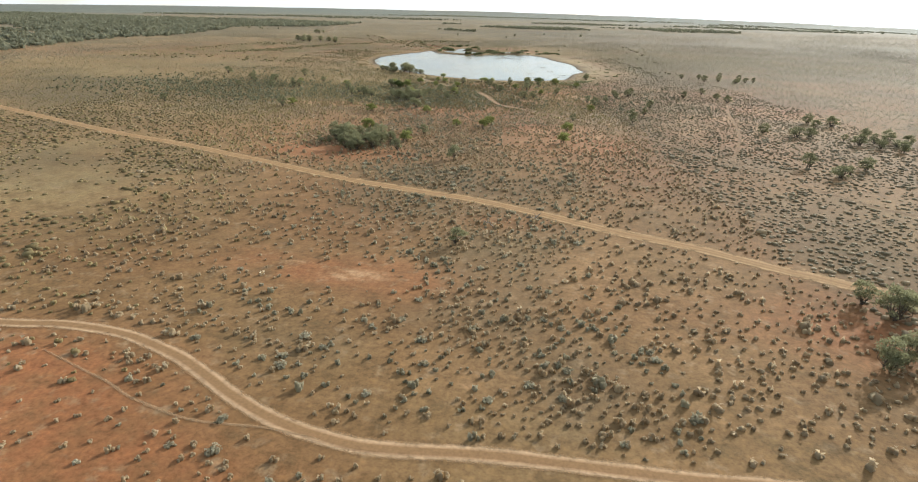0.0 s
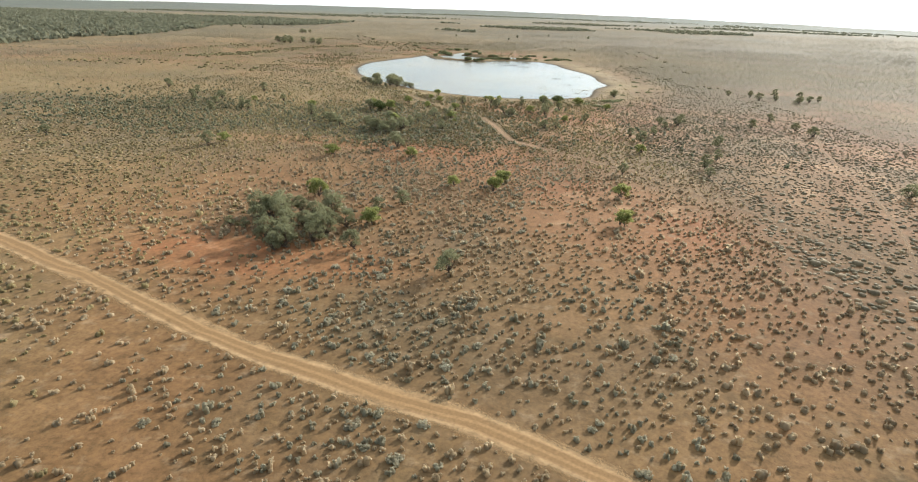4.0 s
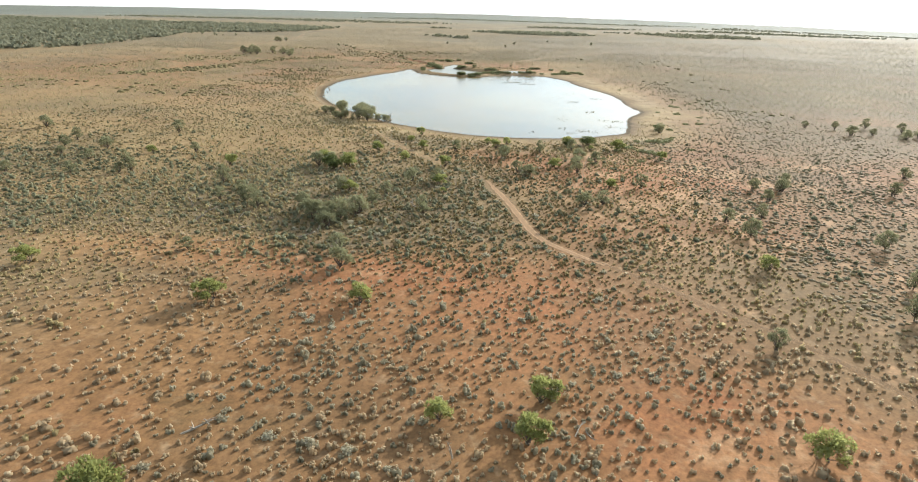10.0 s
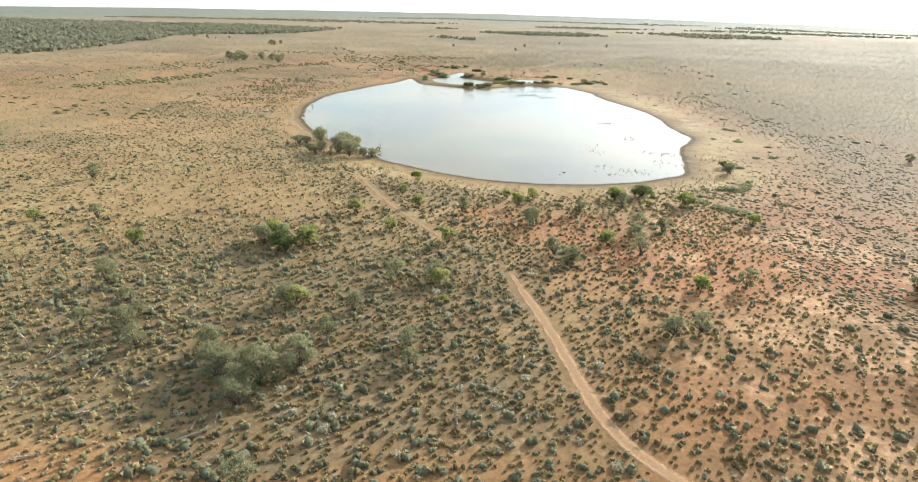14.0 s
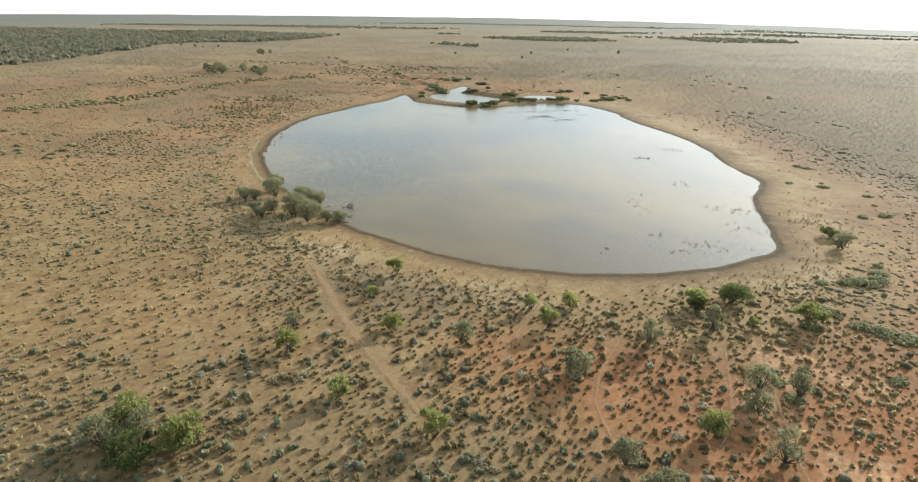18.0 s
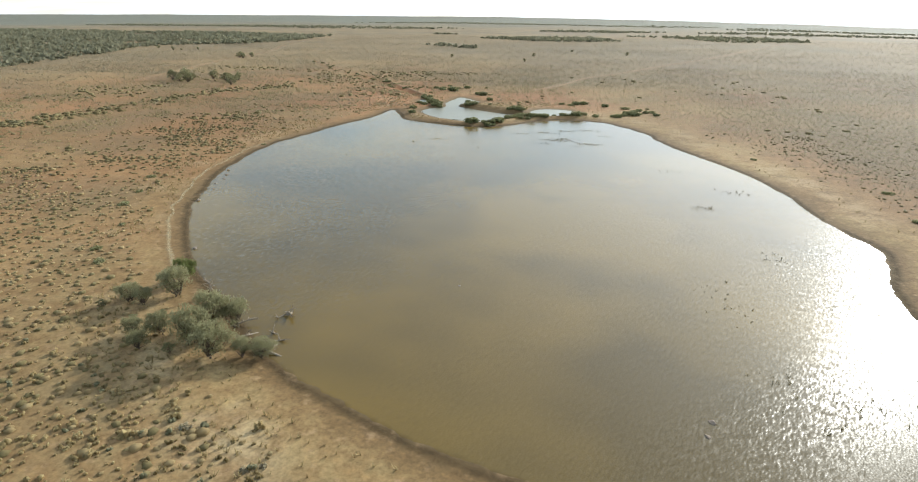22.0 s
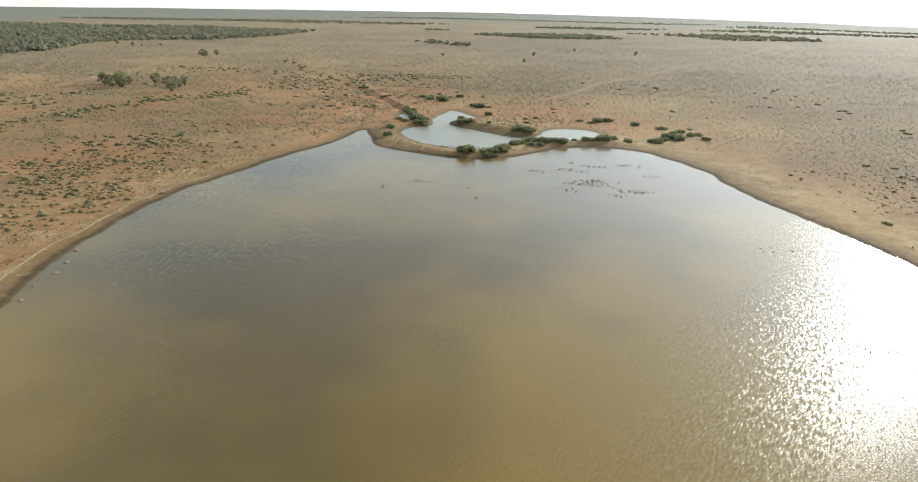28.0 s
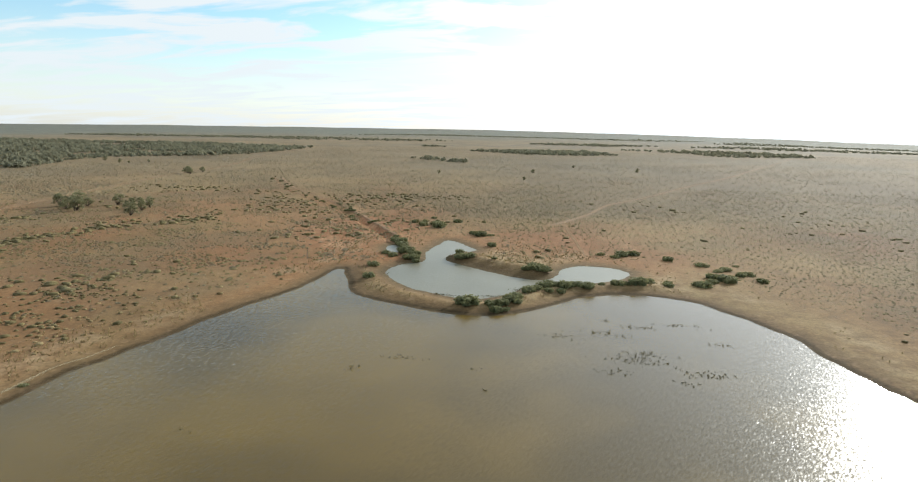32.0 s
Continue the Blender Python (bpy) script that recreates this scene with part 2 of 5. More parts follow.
TRACKS = [(TRACK_NEAR, 3.0), (TRACK_MAIN, 3.4), (TRACK_LAKE, 2.2), (TRACK_OUT, 1.6), (TRACK_SHORE, 2.2), (TRACK_EAST, 3.0), (TRACK_SPUR, 2.0), (TRACK_WEST, 3.4), (TRACK_FAR, 1.0)] + [(p, 0.9) for p in PADS]
# patches of the plain: x, y, radius along x, radius along y, strength
RED = [(16, 186, 30, 24, 0.55), (30, 150, 24, 20, 0.4), (-30, 195, 60, 34, 0.3), (-20, 230, 24, 14, 0.4), (-20.5, 80.5, 12, 5.5, 1.6), (-40.1, 82.8, 6, 4, 0.5), (-50.3, 49.1, 20, 9, 1.2), (-34.4, 37.6, 22, 7, 1.2), (-0.2, 108, 10, 5, 0.6), (-58, 156, 14, 8, 1.1), (-40, 154, 14, 6, 0.7), (8, 182, 16, 14, 1.0), (4, 202, 14, 12, 0.8),
       (-47, 233, 16, 5, 0.9), (-132, 261, 25, 10, 0.6), (-95, 237, 30, 6, 0.7), (-6, 262, 12, 8, 0.6), (2, 304, 16, 14, 0.7), (-72, 238, 14, 5, 0.7)]
RED2 = [(-85, 312, 40, 20, 0.35), (0, 315, 30, 16, 0.3), (-24, 315, 12, 10, 0.8), (-2, 298, 14, 14, 0.7), (-39, 316, 6, 10, 0.5), (-125, 630, 20, 36, 1.5), (-60, 622, 38, 24, 1.4), (-100, 590, 16, 16, 1.2), (-30, 590, 24, 16, 0.9), (18, 268, 16, 10, 0.5), (-170, 700, 30, 40, 0.5), (33.6, 79.2, 20, 12, 0.3), (49.4, 77.5, 14, 10, 0.7)]
DENSE = [(-88, 354, 22, 12, 0.35), (-50, 336, 30, 9, 0.30), (-15, 331, 25, 9, 0.30), (-120, 372, 14, 20, 0.12), (-175, 222, 60, 14, 0.3), (-126, 246, 40, 12, 0.25), (-20.8, 110.7, 13, 8, 0.35), (-22, 143, 18, 12, 0.3), (8.5, 60.1, 9, 7, 0.2), (-32, 163, 10, 8, 0.2), (-34, 205, 14, 12, 0.2), (-12, 165, 14, 14, 0.2), (-70, 262, 38, 14, 0.4), (-100, 262, 24, 10, 0.3),
         (-38, 256, 16, 9, 0.4), (-78, 280, 20, 10, 0.35), (-48, 246, 9, 5, 0.4), (66, 440, 18, 60, 0.25), (40, 385, 10, 22, 0.15), (90, 196, 26, 22, 0.3), (-10, 320, 24, 16, 0.2), (12, 345, 12, 8, 0.35)]
STRAW = [(-275, 617, 26, 12, 0.8), (-70, 581, 20, 8, 0.9), (-88, 547, 18, 6, 0.8), (-55, 557, 12, 6, 0.7), (-14, 578, 14, 10, 0.5), (-99.4, 109.6, 34, 26, 0.9), (-125, 142, 12, 14, 0.6), (0, 350, 26, 8, 0.6), (26, 372, 10, 20, 0.6)]
SCALD = [(-21.4, 80.2, 8, 3.0, 1.0), (-32.3, 83.4, 3.5, 1.6, 0.8), (-1.3, 57, 2.5, 3, 0.6), (6, 196, 9, 9, 0.5), (-2, 182, 6, 5, 0.45), (12, 276, 9, 3, 0.8), (20, 290, 8, 5, 0.6), (-45, 233, 10, 2.5, 0.7), (-58, 156, 7, 3.5, 0.6), (4, 304, 9, 7, 0.5), (-95, 237, 18, 3, 0.5), (12.4, 115.1, 5, 4, 0.6)]
CRUSTED = [(75, 300, 48, 48, 0.75), (100, 225, 40, 36, 0.6), (-124, 612, 16, 20, 0.9), (14, 262, 34, 36, 0.8), (26, 312, 28, 24, 0.7), (6, 192, 20, 26, 0.6), (-14, 316, 22, 16, 0.6), (60, 230, 30, 40, 0.5), (3.7, 107.1, 14, 8, 0.6), (-42.3, 40.4, 18, 8, 0.4), (-40, 625, 34, 26, 0.9), (-140, 640, 26, 36, 0.8)]
BARE = [(-268, 612, 34, 12, 0.5), (-50, 628, 22, 12, 0.5), (-98, 325, 36, 30, 0.2), (-78, 200, 24, 20, 0.35), (18, 192, 20, 24, 0.25), (-59.2, 119.9, 34, 16, 0.12), (-90, 315, 30, 22, 0.15), (-122, 138, 8, 10, 0.3), (-102.5, 116.4, 8, 12, 0.5), (-90, 105, 8, 10, 0.5), (-112.6, 133, 9, 20, 0.4), (-24, 64.4, 16, 9, 0.14), (-72, 200, 16, 14, 0.1), (-20.5, 80.2, 10, 4.5, 0.5), (6, 192, 8, 14, 0.12), (-56, 156, 8, 5, 0.3), (-180, 420, 50, 90, 0.05), (20, 372, 12, 20, 0.2)]


def patches(x, y, spots):
    return sum(e * np.exp(-((x - a) / c) ** 2 - ((y - b) / d) ** 2) for a, b, c, d, e in spots)


def shore(x, y):
    """Distance to the water's edge, negative in the water."""
    near = (x > -240) & (x < 130) & (y > 250) & (y < 720)
    out = np.full(np.shape(x), 200.0)
    if near.any():
        out[near] = np.minimum(np.minimum(far_off(x[near], y[near], LAKE, True), far_off(x[near], y[near], POND, True)), far_off(x[near], y[near], PUDDLE, True))
    return out


WATER_Z = -0.30


def height(x, y, s=None):
    """The ground's height."""
    x, y = np.asarray(x, float), np.asarray(y, float)
    s = shore(x, y) if s is None else s
    z = np.where(s < 0, WATER_Z + np.maximum(s * 0.10, -1.2), WATER_Z + 0.30 * smooth(s, -2.0, 9.0) + 0.02 * np.minimum(s, 1))
    near = (x > -300) & (x < 30) & (y > 520) & (y < 860)
    if near.any():
        up = np.zeros(np.shape(x))
        for line, h, w in BANKS:
            up[near] = np.maximum(up[near], h * np.exp(-(far_off(x[near], y[near], line) / w) ** 2 * 0.9))
        up[near] -= 0.8 * np.exp(-(far_off(x[near], y[near], DRAIN) / 1.5) ** 2)
        z = z + up * np.where(s < 0, np.exp(s * 1.2), 1.0)
    away = np.hypot(x + 30, y - 300)
    z = z + 23.0 * np.clip((away - 900) / 3900, 0, 1.6) ** 1.6
    side = np.arctan2(x + 45, np.maximum(y - 250, 1.0)) + radians(8.0)
    z = z - 52.0 * np.minimum((np.tan(np.clip(side, -0.9, 0.9)) / math.tan(radians(38))) ** 2, 1.6) * smooth(away, 1500, 4600)
    z = z + (vnoise(x, y, 420, 77, 2) - 0.5) * 9.0 * smooth(away, 700, 2200)
    z = z + (vnoise(x, y, 9, 4, 2) - 0.5) * 0.10 * smooth(s, 1, 8)
    return z


# ---------------------------------------------------------------- materials
def material(name, rough=0.9, metal=0.0):
    m = bpy.data.materials.new(name)
    m.use_nodes = True
    n, l = m.node_tree.nodes, m.node_tree.links
    p = n["Principled BSDF"]
    p.inputs["Roughness"].default_value, p.inputs["Metallic"].default_value = rough, metal
    p.inputs["Specular IOR Level"].default_value = 0.15
    return m, n, l, p


def noise_node(n, l, vector, scale, detail=4.0, rough=0.6):
    t = n.new("ShaderNodeTexNoise")
    t.inputs["Scale"].default_value, t.inputs["Detail"].default_value, t.inputs["Roughness"].default_value = scale, detail, rough
    l.new(vector, t.inputs["Vector"])
    return t.outputs["Fac"]


def ramp(n, l, fac, *stops):
    r = n.new("ShaderNodeValToRGB")
    while len(r.color_ramp.elements) < len(stops):
        r.color_ramp.elements.new(0.5)
    for e, (at, col) in zip(r.color_ramp.elements, stops):
        e.position, e.color = at, (*col, 1)
    l.new(fac, r.inputs[0])
    return r.outputs["Color"]


def blend(n, l, fac, a, b, mode="MIX"):
    m = n.new("ShaderNodeMix")
    m.data_type, m.blend_type = "RGBA", mode
    for socket, v in ((m.inputs["Factor"], fac), (m.inputs["A"], a), (m.inputs["B"], b)):
        if isinstance(v, (int, float)):
            socket.default_value = v
        elif isinstance(v, tuple):
            socket.default_value = (*v, 1)
        else:
            l.new(v, socket)
    return m.outputs["Result"]


def maths(n, l, op, a, b=0.0, clamp=False):
    m = n.new("ShaderNodeMath")
    m.operation, m.use_clamp = op, clamp
    for socket, v in ((m.inputs[0], a), (m.inputs[1], b)):
        if isinstance(v, (int, float)):
            socket.default_value = v
        else:
            l.new(v, socket)
    return m.outputs[0]


def relief(n, l, p, fac, strength, distance):
    b = n.new("ShaderNodeBump")
    b.inputs["Strength"].default_value, b.inputs["Distance"].default_value = strength, distance
    l.new(fac, b.inputs["Height"])
    l.new(b.outputs[0], p.inputs["Normal"])


def where(n):
    return n.new("ShaderNodeNewGeometry").outputs["Position"]


def attr(n, name):
    a = n.new("ShaderNodeAttribute")
    a.attribute_name = name
    return a


# ground: ochre soil with red scalds, dry-grass cover, damp mud and pale crust as zones of their own
soil_mat, n, l, p = material("plain_soil", 0.95)
pos = where(n)
zone = attr(n, "zones")
zs = n.new("ShaderNodeSeparateColor")
l.new(zone.outputs["Color"], zs.inputs[0])
big, mid, fine = noise_node(n, l, pos, 0.045, 5, 0.6), noise_node(n, l, pos, 0.22, 5, 0.65), noise_node(n, l, pos, 1.7, 5, 0.75)
earth = ramp(n, l, big, (0.32, (0.130, 0.073, 0.030)), (0.50, (0.170, 0.094, 0.038)), (0.66, (0.158, 0.098, 0.041)))
earth = blend(n, l, ramp(n, l, mid, (0.40, (0, 0, 0)), (0.68, (0.8, 0.8, 0.8))), earth, (0.240, 0.138, 0.062))
earth = blend(n, l, ramp(n, l, mid, (0.28, (0.75, 0.75, 0.75)), (0.46, (0, 0, 0))), earth, (0.118, 0.078, 0.037))
redfac = maths(n, l, "MULTIPLY", zs.outputs[0], ramp(n, l, mid, (0.30, (0.35, 0.35, 0.35)), (0.62, (1, 1, 1))), True)
earth = blend(n, l, redfac, earth, (0.246, 0.098, 0.040))
scaldfac = ramp(n, l, maths(n, l, "MULTIPLY", attr(n, "scald").outputs["Fac"], mid), (0.24, (0, 0, 0)), (0.46, (1, 1, 1)))
grassfac = maths(n, l, "MULTIPLY", zs.outputs[1], ramp(n, l, mid, (0.34, (0.25, 0.25, 0.25)), (0.60, (1, 1, 1))), True)
earth = blend(n, l, grassfac, earth, (0.262, 0.186, 0.086))
earth = blend(n, l, maths(n, l, "MULTIPLY", attr(n, "cover").outputs["Fac"], ramp(n, l, big, (0.30, (0.55, 0.55, 0.55)), (0.60, (1, 1, 1))), True), earth, blend(n, l, ramp(n, l, noise_node(n, l, pos, 0.0055, 4, 0.6), (0.38, (0, 0, 0)), (0.56, (1, 1, 1))), (0.178, 0.144, 0.092), (0.130, 0.107, 0.068)))
earth = blend(n, l, attr(n, "outer").outputs["Fac"], earth, (0.142, 0.144, 0.112))      # distance haze over the outer plain, put into the soil colour as grey-green
earth = blend(n, l, maths(n, l, "MULTIPLY", attr(n, "litter").outputs["Fac"], ramp(n, l, mid, (0.34, (0.3, 0.3, 0.3)), (0.60, (1, 1, 1))), True), earth, (0.112, 0.085, 0.048))
earth = blend(n, l, maths(n, l, "MULTIPLY", scaldfac, ramp(n, l, noise_node(n, l, pos, 0.55, 4, 0.7), (0.36, (0.1, 0.1, 0.1)), (0.60, (1, 1, 1)))), earth, (0.375, 0.222, 0.116))
earth = blend(n, l, zs.outputs[2], earth, (0.105, 0.074, 0.035))
earth = blend(n, l, maths(n, l, "MULTIPLY", zone.outputs["Alpha"], ramp(n, l, mid, (0.38, (0.2, 0.2, 0.2)), (0.58, (1, 1, 1))), True), earth, (0.54, 0.45, 0.30))
pale = ramp(n, l, noise_node(n, l, pos, 0.42, 4, 0.6), (0.56, (0, 0, 0)), (0.70, (0.55, 0.55, 0.55)))      # windblown sand caught between the bushes
earth = blend(n, l, pale, earth, (0.300, 0.205, 0.118))
sweep = ramp(n, l, noise_node(n, l, pos, 0.016, 4, 0.55), (0.36, (0.86, 0.85, 0.83)), (0.62, (1.08, 1.08, 1.08)))
earth = blend(n, l, 1.0, earth, sweep, "MULTIPLY")
speck = ramp(n, l, fine, (0.30, (0.62, 0.59, 0.56)), (0.50, (1.0, 1.0, 1.0)), (0.72, (1.32, 1.29, 1.22)))
earth = blend(n, l, 0.9, earth, speck, "MULTIPLY")
clod = ramp(n, l, noise_node(n, l, pos, 0.75, 3, 0.7), (0.34, (0.82, 0.80, 0.77)), (0.52, (1.0, 1.0, 1.0)), (0.68, (1.16, 1.14, 1.10)))
earth = blend(n, l, 0.9, earth, clod, "MULTIPLY")
l.new(earth, p.inputs["Base Color"])
relief(n, l, p, fine, 0.35, 0.10)

# beaten tracks, fading into the soil at ragged edges
def track_material(name, pale, centre, ruts, cover=1.0, soft=2.4, lines=0.0):
    m, n, l, p = material(name, 0.95)
    pos = where(n)
    a = attr(n, "across").outputs["Fac"]
    mid, fine = noise_node(n, l, pos, 0.5, 5, 0.65), noise_node(n, l, pos, 3.0, 4, 0.7)
    side = maths(n, l, "ABSOLUTE", a)
    wheel = maths(n, l, "SUBTRACT", 1.0, maths(n, l, "MULTIPLY", maths(n, l, "ABSOLUTE", maths(n, l, "SUBTRACT", side, 0.48 if ruts else 0.0)), 4.0 if ruts else 1.0), True)
    wheel = maths(n, l, "MULTIPLY", wheel, maths(n, l, "ADD", 0.45, mid), True)
    col = blend(n, l, wheel, centre, pale)
    if lines:      # many faint wheel lines beside the main ruts
        along = maths(n, l, "SINE", maths(n, l, "ADD", maths(n, l, "MULTIPLY", a, 17.0), maths(n, l, "MULTIPLY", noise_node(n, l, pos, 0.06, 2, 0.5), 14.0)))
        col = blend(n, l, lines, col, ramp(n, l, along, (0.0, (0.66, 0.62, 0.57)), (0.55, (1.0, 1.0, 1.0)), (1.0, (1.16, 1.15, 1.12))), "MULTIPLY")
    col = blend(n, l, 0.9, col, ramp(n, l, fine, (0.30, (0.75, 0.72, 0.70)), (0.70, (1.15, 1.12, 1.08))), "MULTIPLY")
    l.new(col, p.inputs["Base Color"])
    relief(n, l, p, fine, 0.5, 0.06)
    edge = maths(n, l, "ADD", side, maths(n, l, "MULTIPLY", maths(n, l, "SUBTRACT", mid, 0.5), 1.1))
    solid = maths(n, l, "MULTIPLY", maths(n, l, "SUBTRACT", 0.82 if ruts else 0.70, edge), soft, True)
    solid = maths(n, l, "MULTIPLY", solid, cover)
    clear, mix = n.new("ShaderNodeBsdfTransparent"), n.new("ShaderNodeMixShader")
    l.new(solid, mix.inputs[0])
    l.new(clear.outputs[0], mix.inputs[1])
    l.new(p.outputs[0], mix.inputs[2])
    l.new(mix.outputs[0], n["Material Output"].inputs[0])
    return m


track_mat = track_material("wheel_track_sand", (0.600, 0.405, 0.240), (0.255, 0.148, 0.070), True, 0.95, 1.9)
worn_mat = track_material("worn_track_sand", (0.420, 0.262, 0.148), (0.290, 0.180, 0.096), True, 0.85)
far_track_mat = track_material("distant_road_sand", (0.40, 0.27, 0.155), (0.35, 0.235, 0.13), False, 0.7, 1.4)
east_track_mat = track_material("pale_road_sand", (0.50, 0.37, 0.24), (0.36, 0.245, 0.145), True, 0.72, 1.7)
main_track_mat = track_material("graded_road_sand", (0.500, 0.330, 0.172), (0.315, 0.190, 0.088), True, 0.95, 2.0, 0.5)
faint_mat = track_material("faint_path_sand", (0.370, 0.240, 0.135), (0.300, 0.190, 0.100), False, 0.5)
out_mat = track_material("faint_track_sand", (0.400, 0.255, 0.145), (0.240, 0.150, 0.080), True, 0.55, 1.8)
pad_mat = track_material("beaten_path_sand", (0.330, 0.220, 0.115), (0.275, 0.178, 0.090), False, 0.65)


def leaf_material(name, dark, light, tip, through=0.25):
    m, n, l, p = material(name, 0.75)
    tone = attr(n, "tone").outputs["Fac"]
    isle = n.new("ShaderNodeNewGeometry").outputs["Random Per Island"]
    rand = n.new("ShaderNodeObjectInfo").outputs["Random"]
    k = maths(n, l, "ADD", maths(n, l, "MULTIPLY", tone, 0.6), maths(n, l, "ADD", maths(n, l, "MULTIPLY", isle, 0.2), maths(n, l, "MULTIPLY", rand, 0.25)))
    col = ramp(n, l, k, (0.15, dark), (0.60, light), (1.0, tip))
    l.new(col, p.inputs["Base Color"])
    relief(n, l, p, noise_node(n, l, where(n), 9.0, 3, 0.7), 0.6, 0.06)
    thin, mix = n.new("ShaderNodeBsdfTranslucent"), n.new("ShaderNodeMixShader")
    l.new(col, thin.inputs[0])
    mix.inputs[0].default_value = through
    l.new(p.outputs[0], mix.inputs[1])
    l.new(thin.outputs[0], mix.inputs[2])
    l.new(mix.outputs[0], n["Material Output"].inputs[0])
    return m


salt_mat = leaf_material("saltbush_leaves", (0.285, 0.205, 0.118), (0.475, 0.362, 0.222), (0.635, 0.520, 0.355), 0.6)
grey_mat = leaf_material("grey_saltbush_leaves", (0.240, 0.205, 0.130), (0.410, 0.360, 0.245), (0.575, 0.520, 0.395), 0.6)
bush_mat = leaf_material("olive_bush_leaves", (0.215, 0.165, 0.078), (0.365, 0.285, 0.140), (0.505, 0.410, 0.218), 0.6)
olive_mat = leaf_material("grey_olive_leaves", (0.135, 0.130, 0.072), (0.240, 0.230, 0.136), (0.360, 0.342, 0.218), 0.55)
tuft_mat = leaf_material("dry_tuft_leaves", (0.230, 0.168, 0.080), (0.375, 0.285, 0.142), (0.520, 0.410, 0.220), 0.55)
mulga_mat = leaf_material("mulga_leaves", (0.138, 0.134, 0.070), (0.250, 0.240, 0.132), (0.365, 0.342, 0.202), 0.55)
gum_mat = leaf_material("gum_leaves", (0.140, 0.136, 0.072), (0.255, 0.243, 0.134), (0.380, 0.355, 0.215), 0.55)
wattle_mat = leaf_material("wattle_leaves", (0.160, 0.168, 0.052), (0.305, 0.308, 0.108), (0.425, 0.412, 0.180), 0.6)
dark_mat = leaf_material("shore_bush_leaves", (0.066, 0.078, 0.026), (0.125, 0.142, 0.050), (0.195, 0.210, 0.084), 0.45)
rank_mat = leaf_material("bank_shrub_leaves", (0.112, 0.114, 0.050), (0.208, 0.206, 0.096), (0.315, 0.302, 0.160), 0.5)
# greyer than the near trees: distance haze is put into this leaf colour
far_wood_mat = leaf_material("far_wood_leaves", (0.145, 0.140, 0.090), (0.215, 0.206, 0.134), (0.280, 0.266, 0.180), 0.5)
flat_mat = leaf_material("flat_shrub_leaves", (0.175, 0.142, 0.064), (0.295, 0.242, 0.115), (0.415, 0.346, 0.182), 0.55)
dun_mat = leaf_material("dun_shrub_leaves", (0.225, 0.178, 0.106), (0.345, 0.280, 0.172), (0.465, 0.390, 0.250), 0.6)
straw_mat = leaf_material("dry_grass_blades", (0.20, 0.145, 0.065), (0.32, 0.245, 0.115), (0.44, 0.36, 0.19))
reed_mat = leaf_material("reed_blades", (0.085, 0.072, 0.036), (0.140, 0.120, 0.058), (0.210, 0.180, 0.090), 0.4)


def bark_material(name, a, b):
    m, n, l, p = material(name, 0.9)
    pos = where(n)
    f = noise_node(n, l, pos, 7.0, 4, 0.7)
    l.new(ramp(n, l, f, (0.3, a), (0.7, b)), p.inputs["Base Color"])
    relief(n, l, p, f, 0.6, 0.02)
    return m


bark_mat = bark_material("dark_bark", (0.055, 0.040, 0.028), (0.13, 0.10, 0.075))
dead_mat = bark_material("bleached_dead_wood", (0.17, 0.135, 0.10), (0.38, 0.315, 0.235))
rock_mat = bark_material("shore_stone", (0.13, 0.10, 0.08), (0.26, 0.21, 0.16))


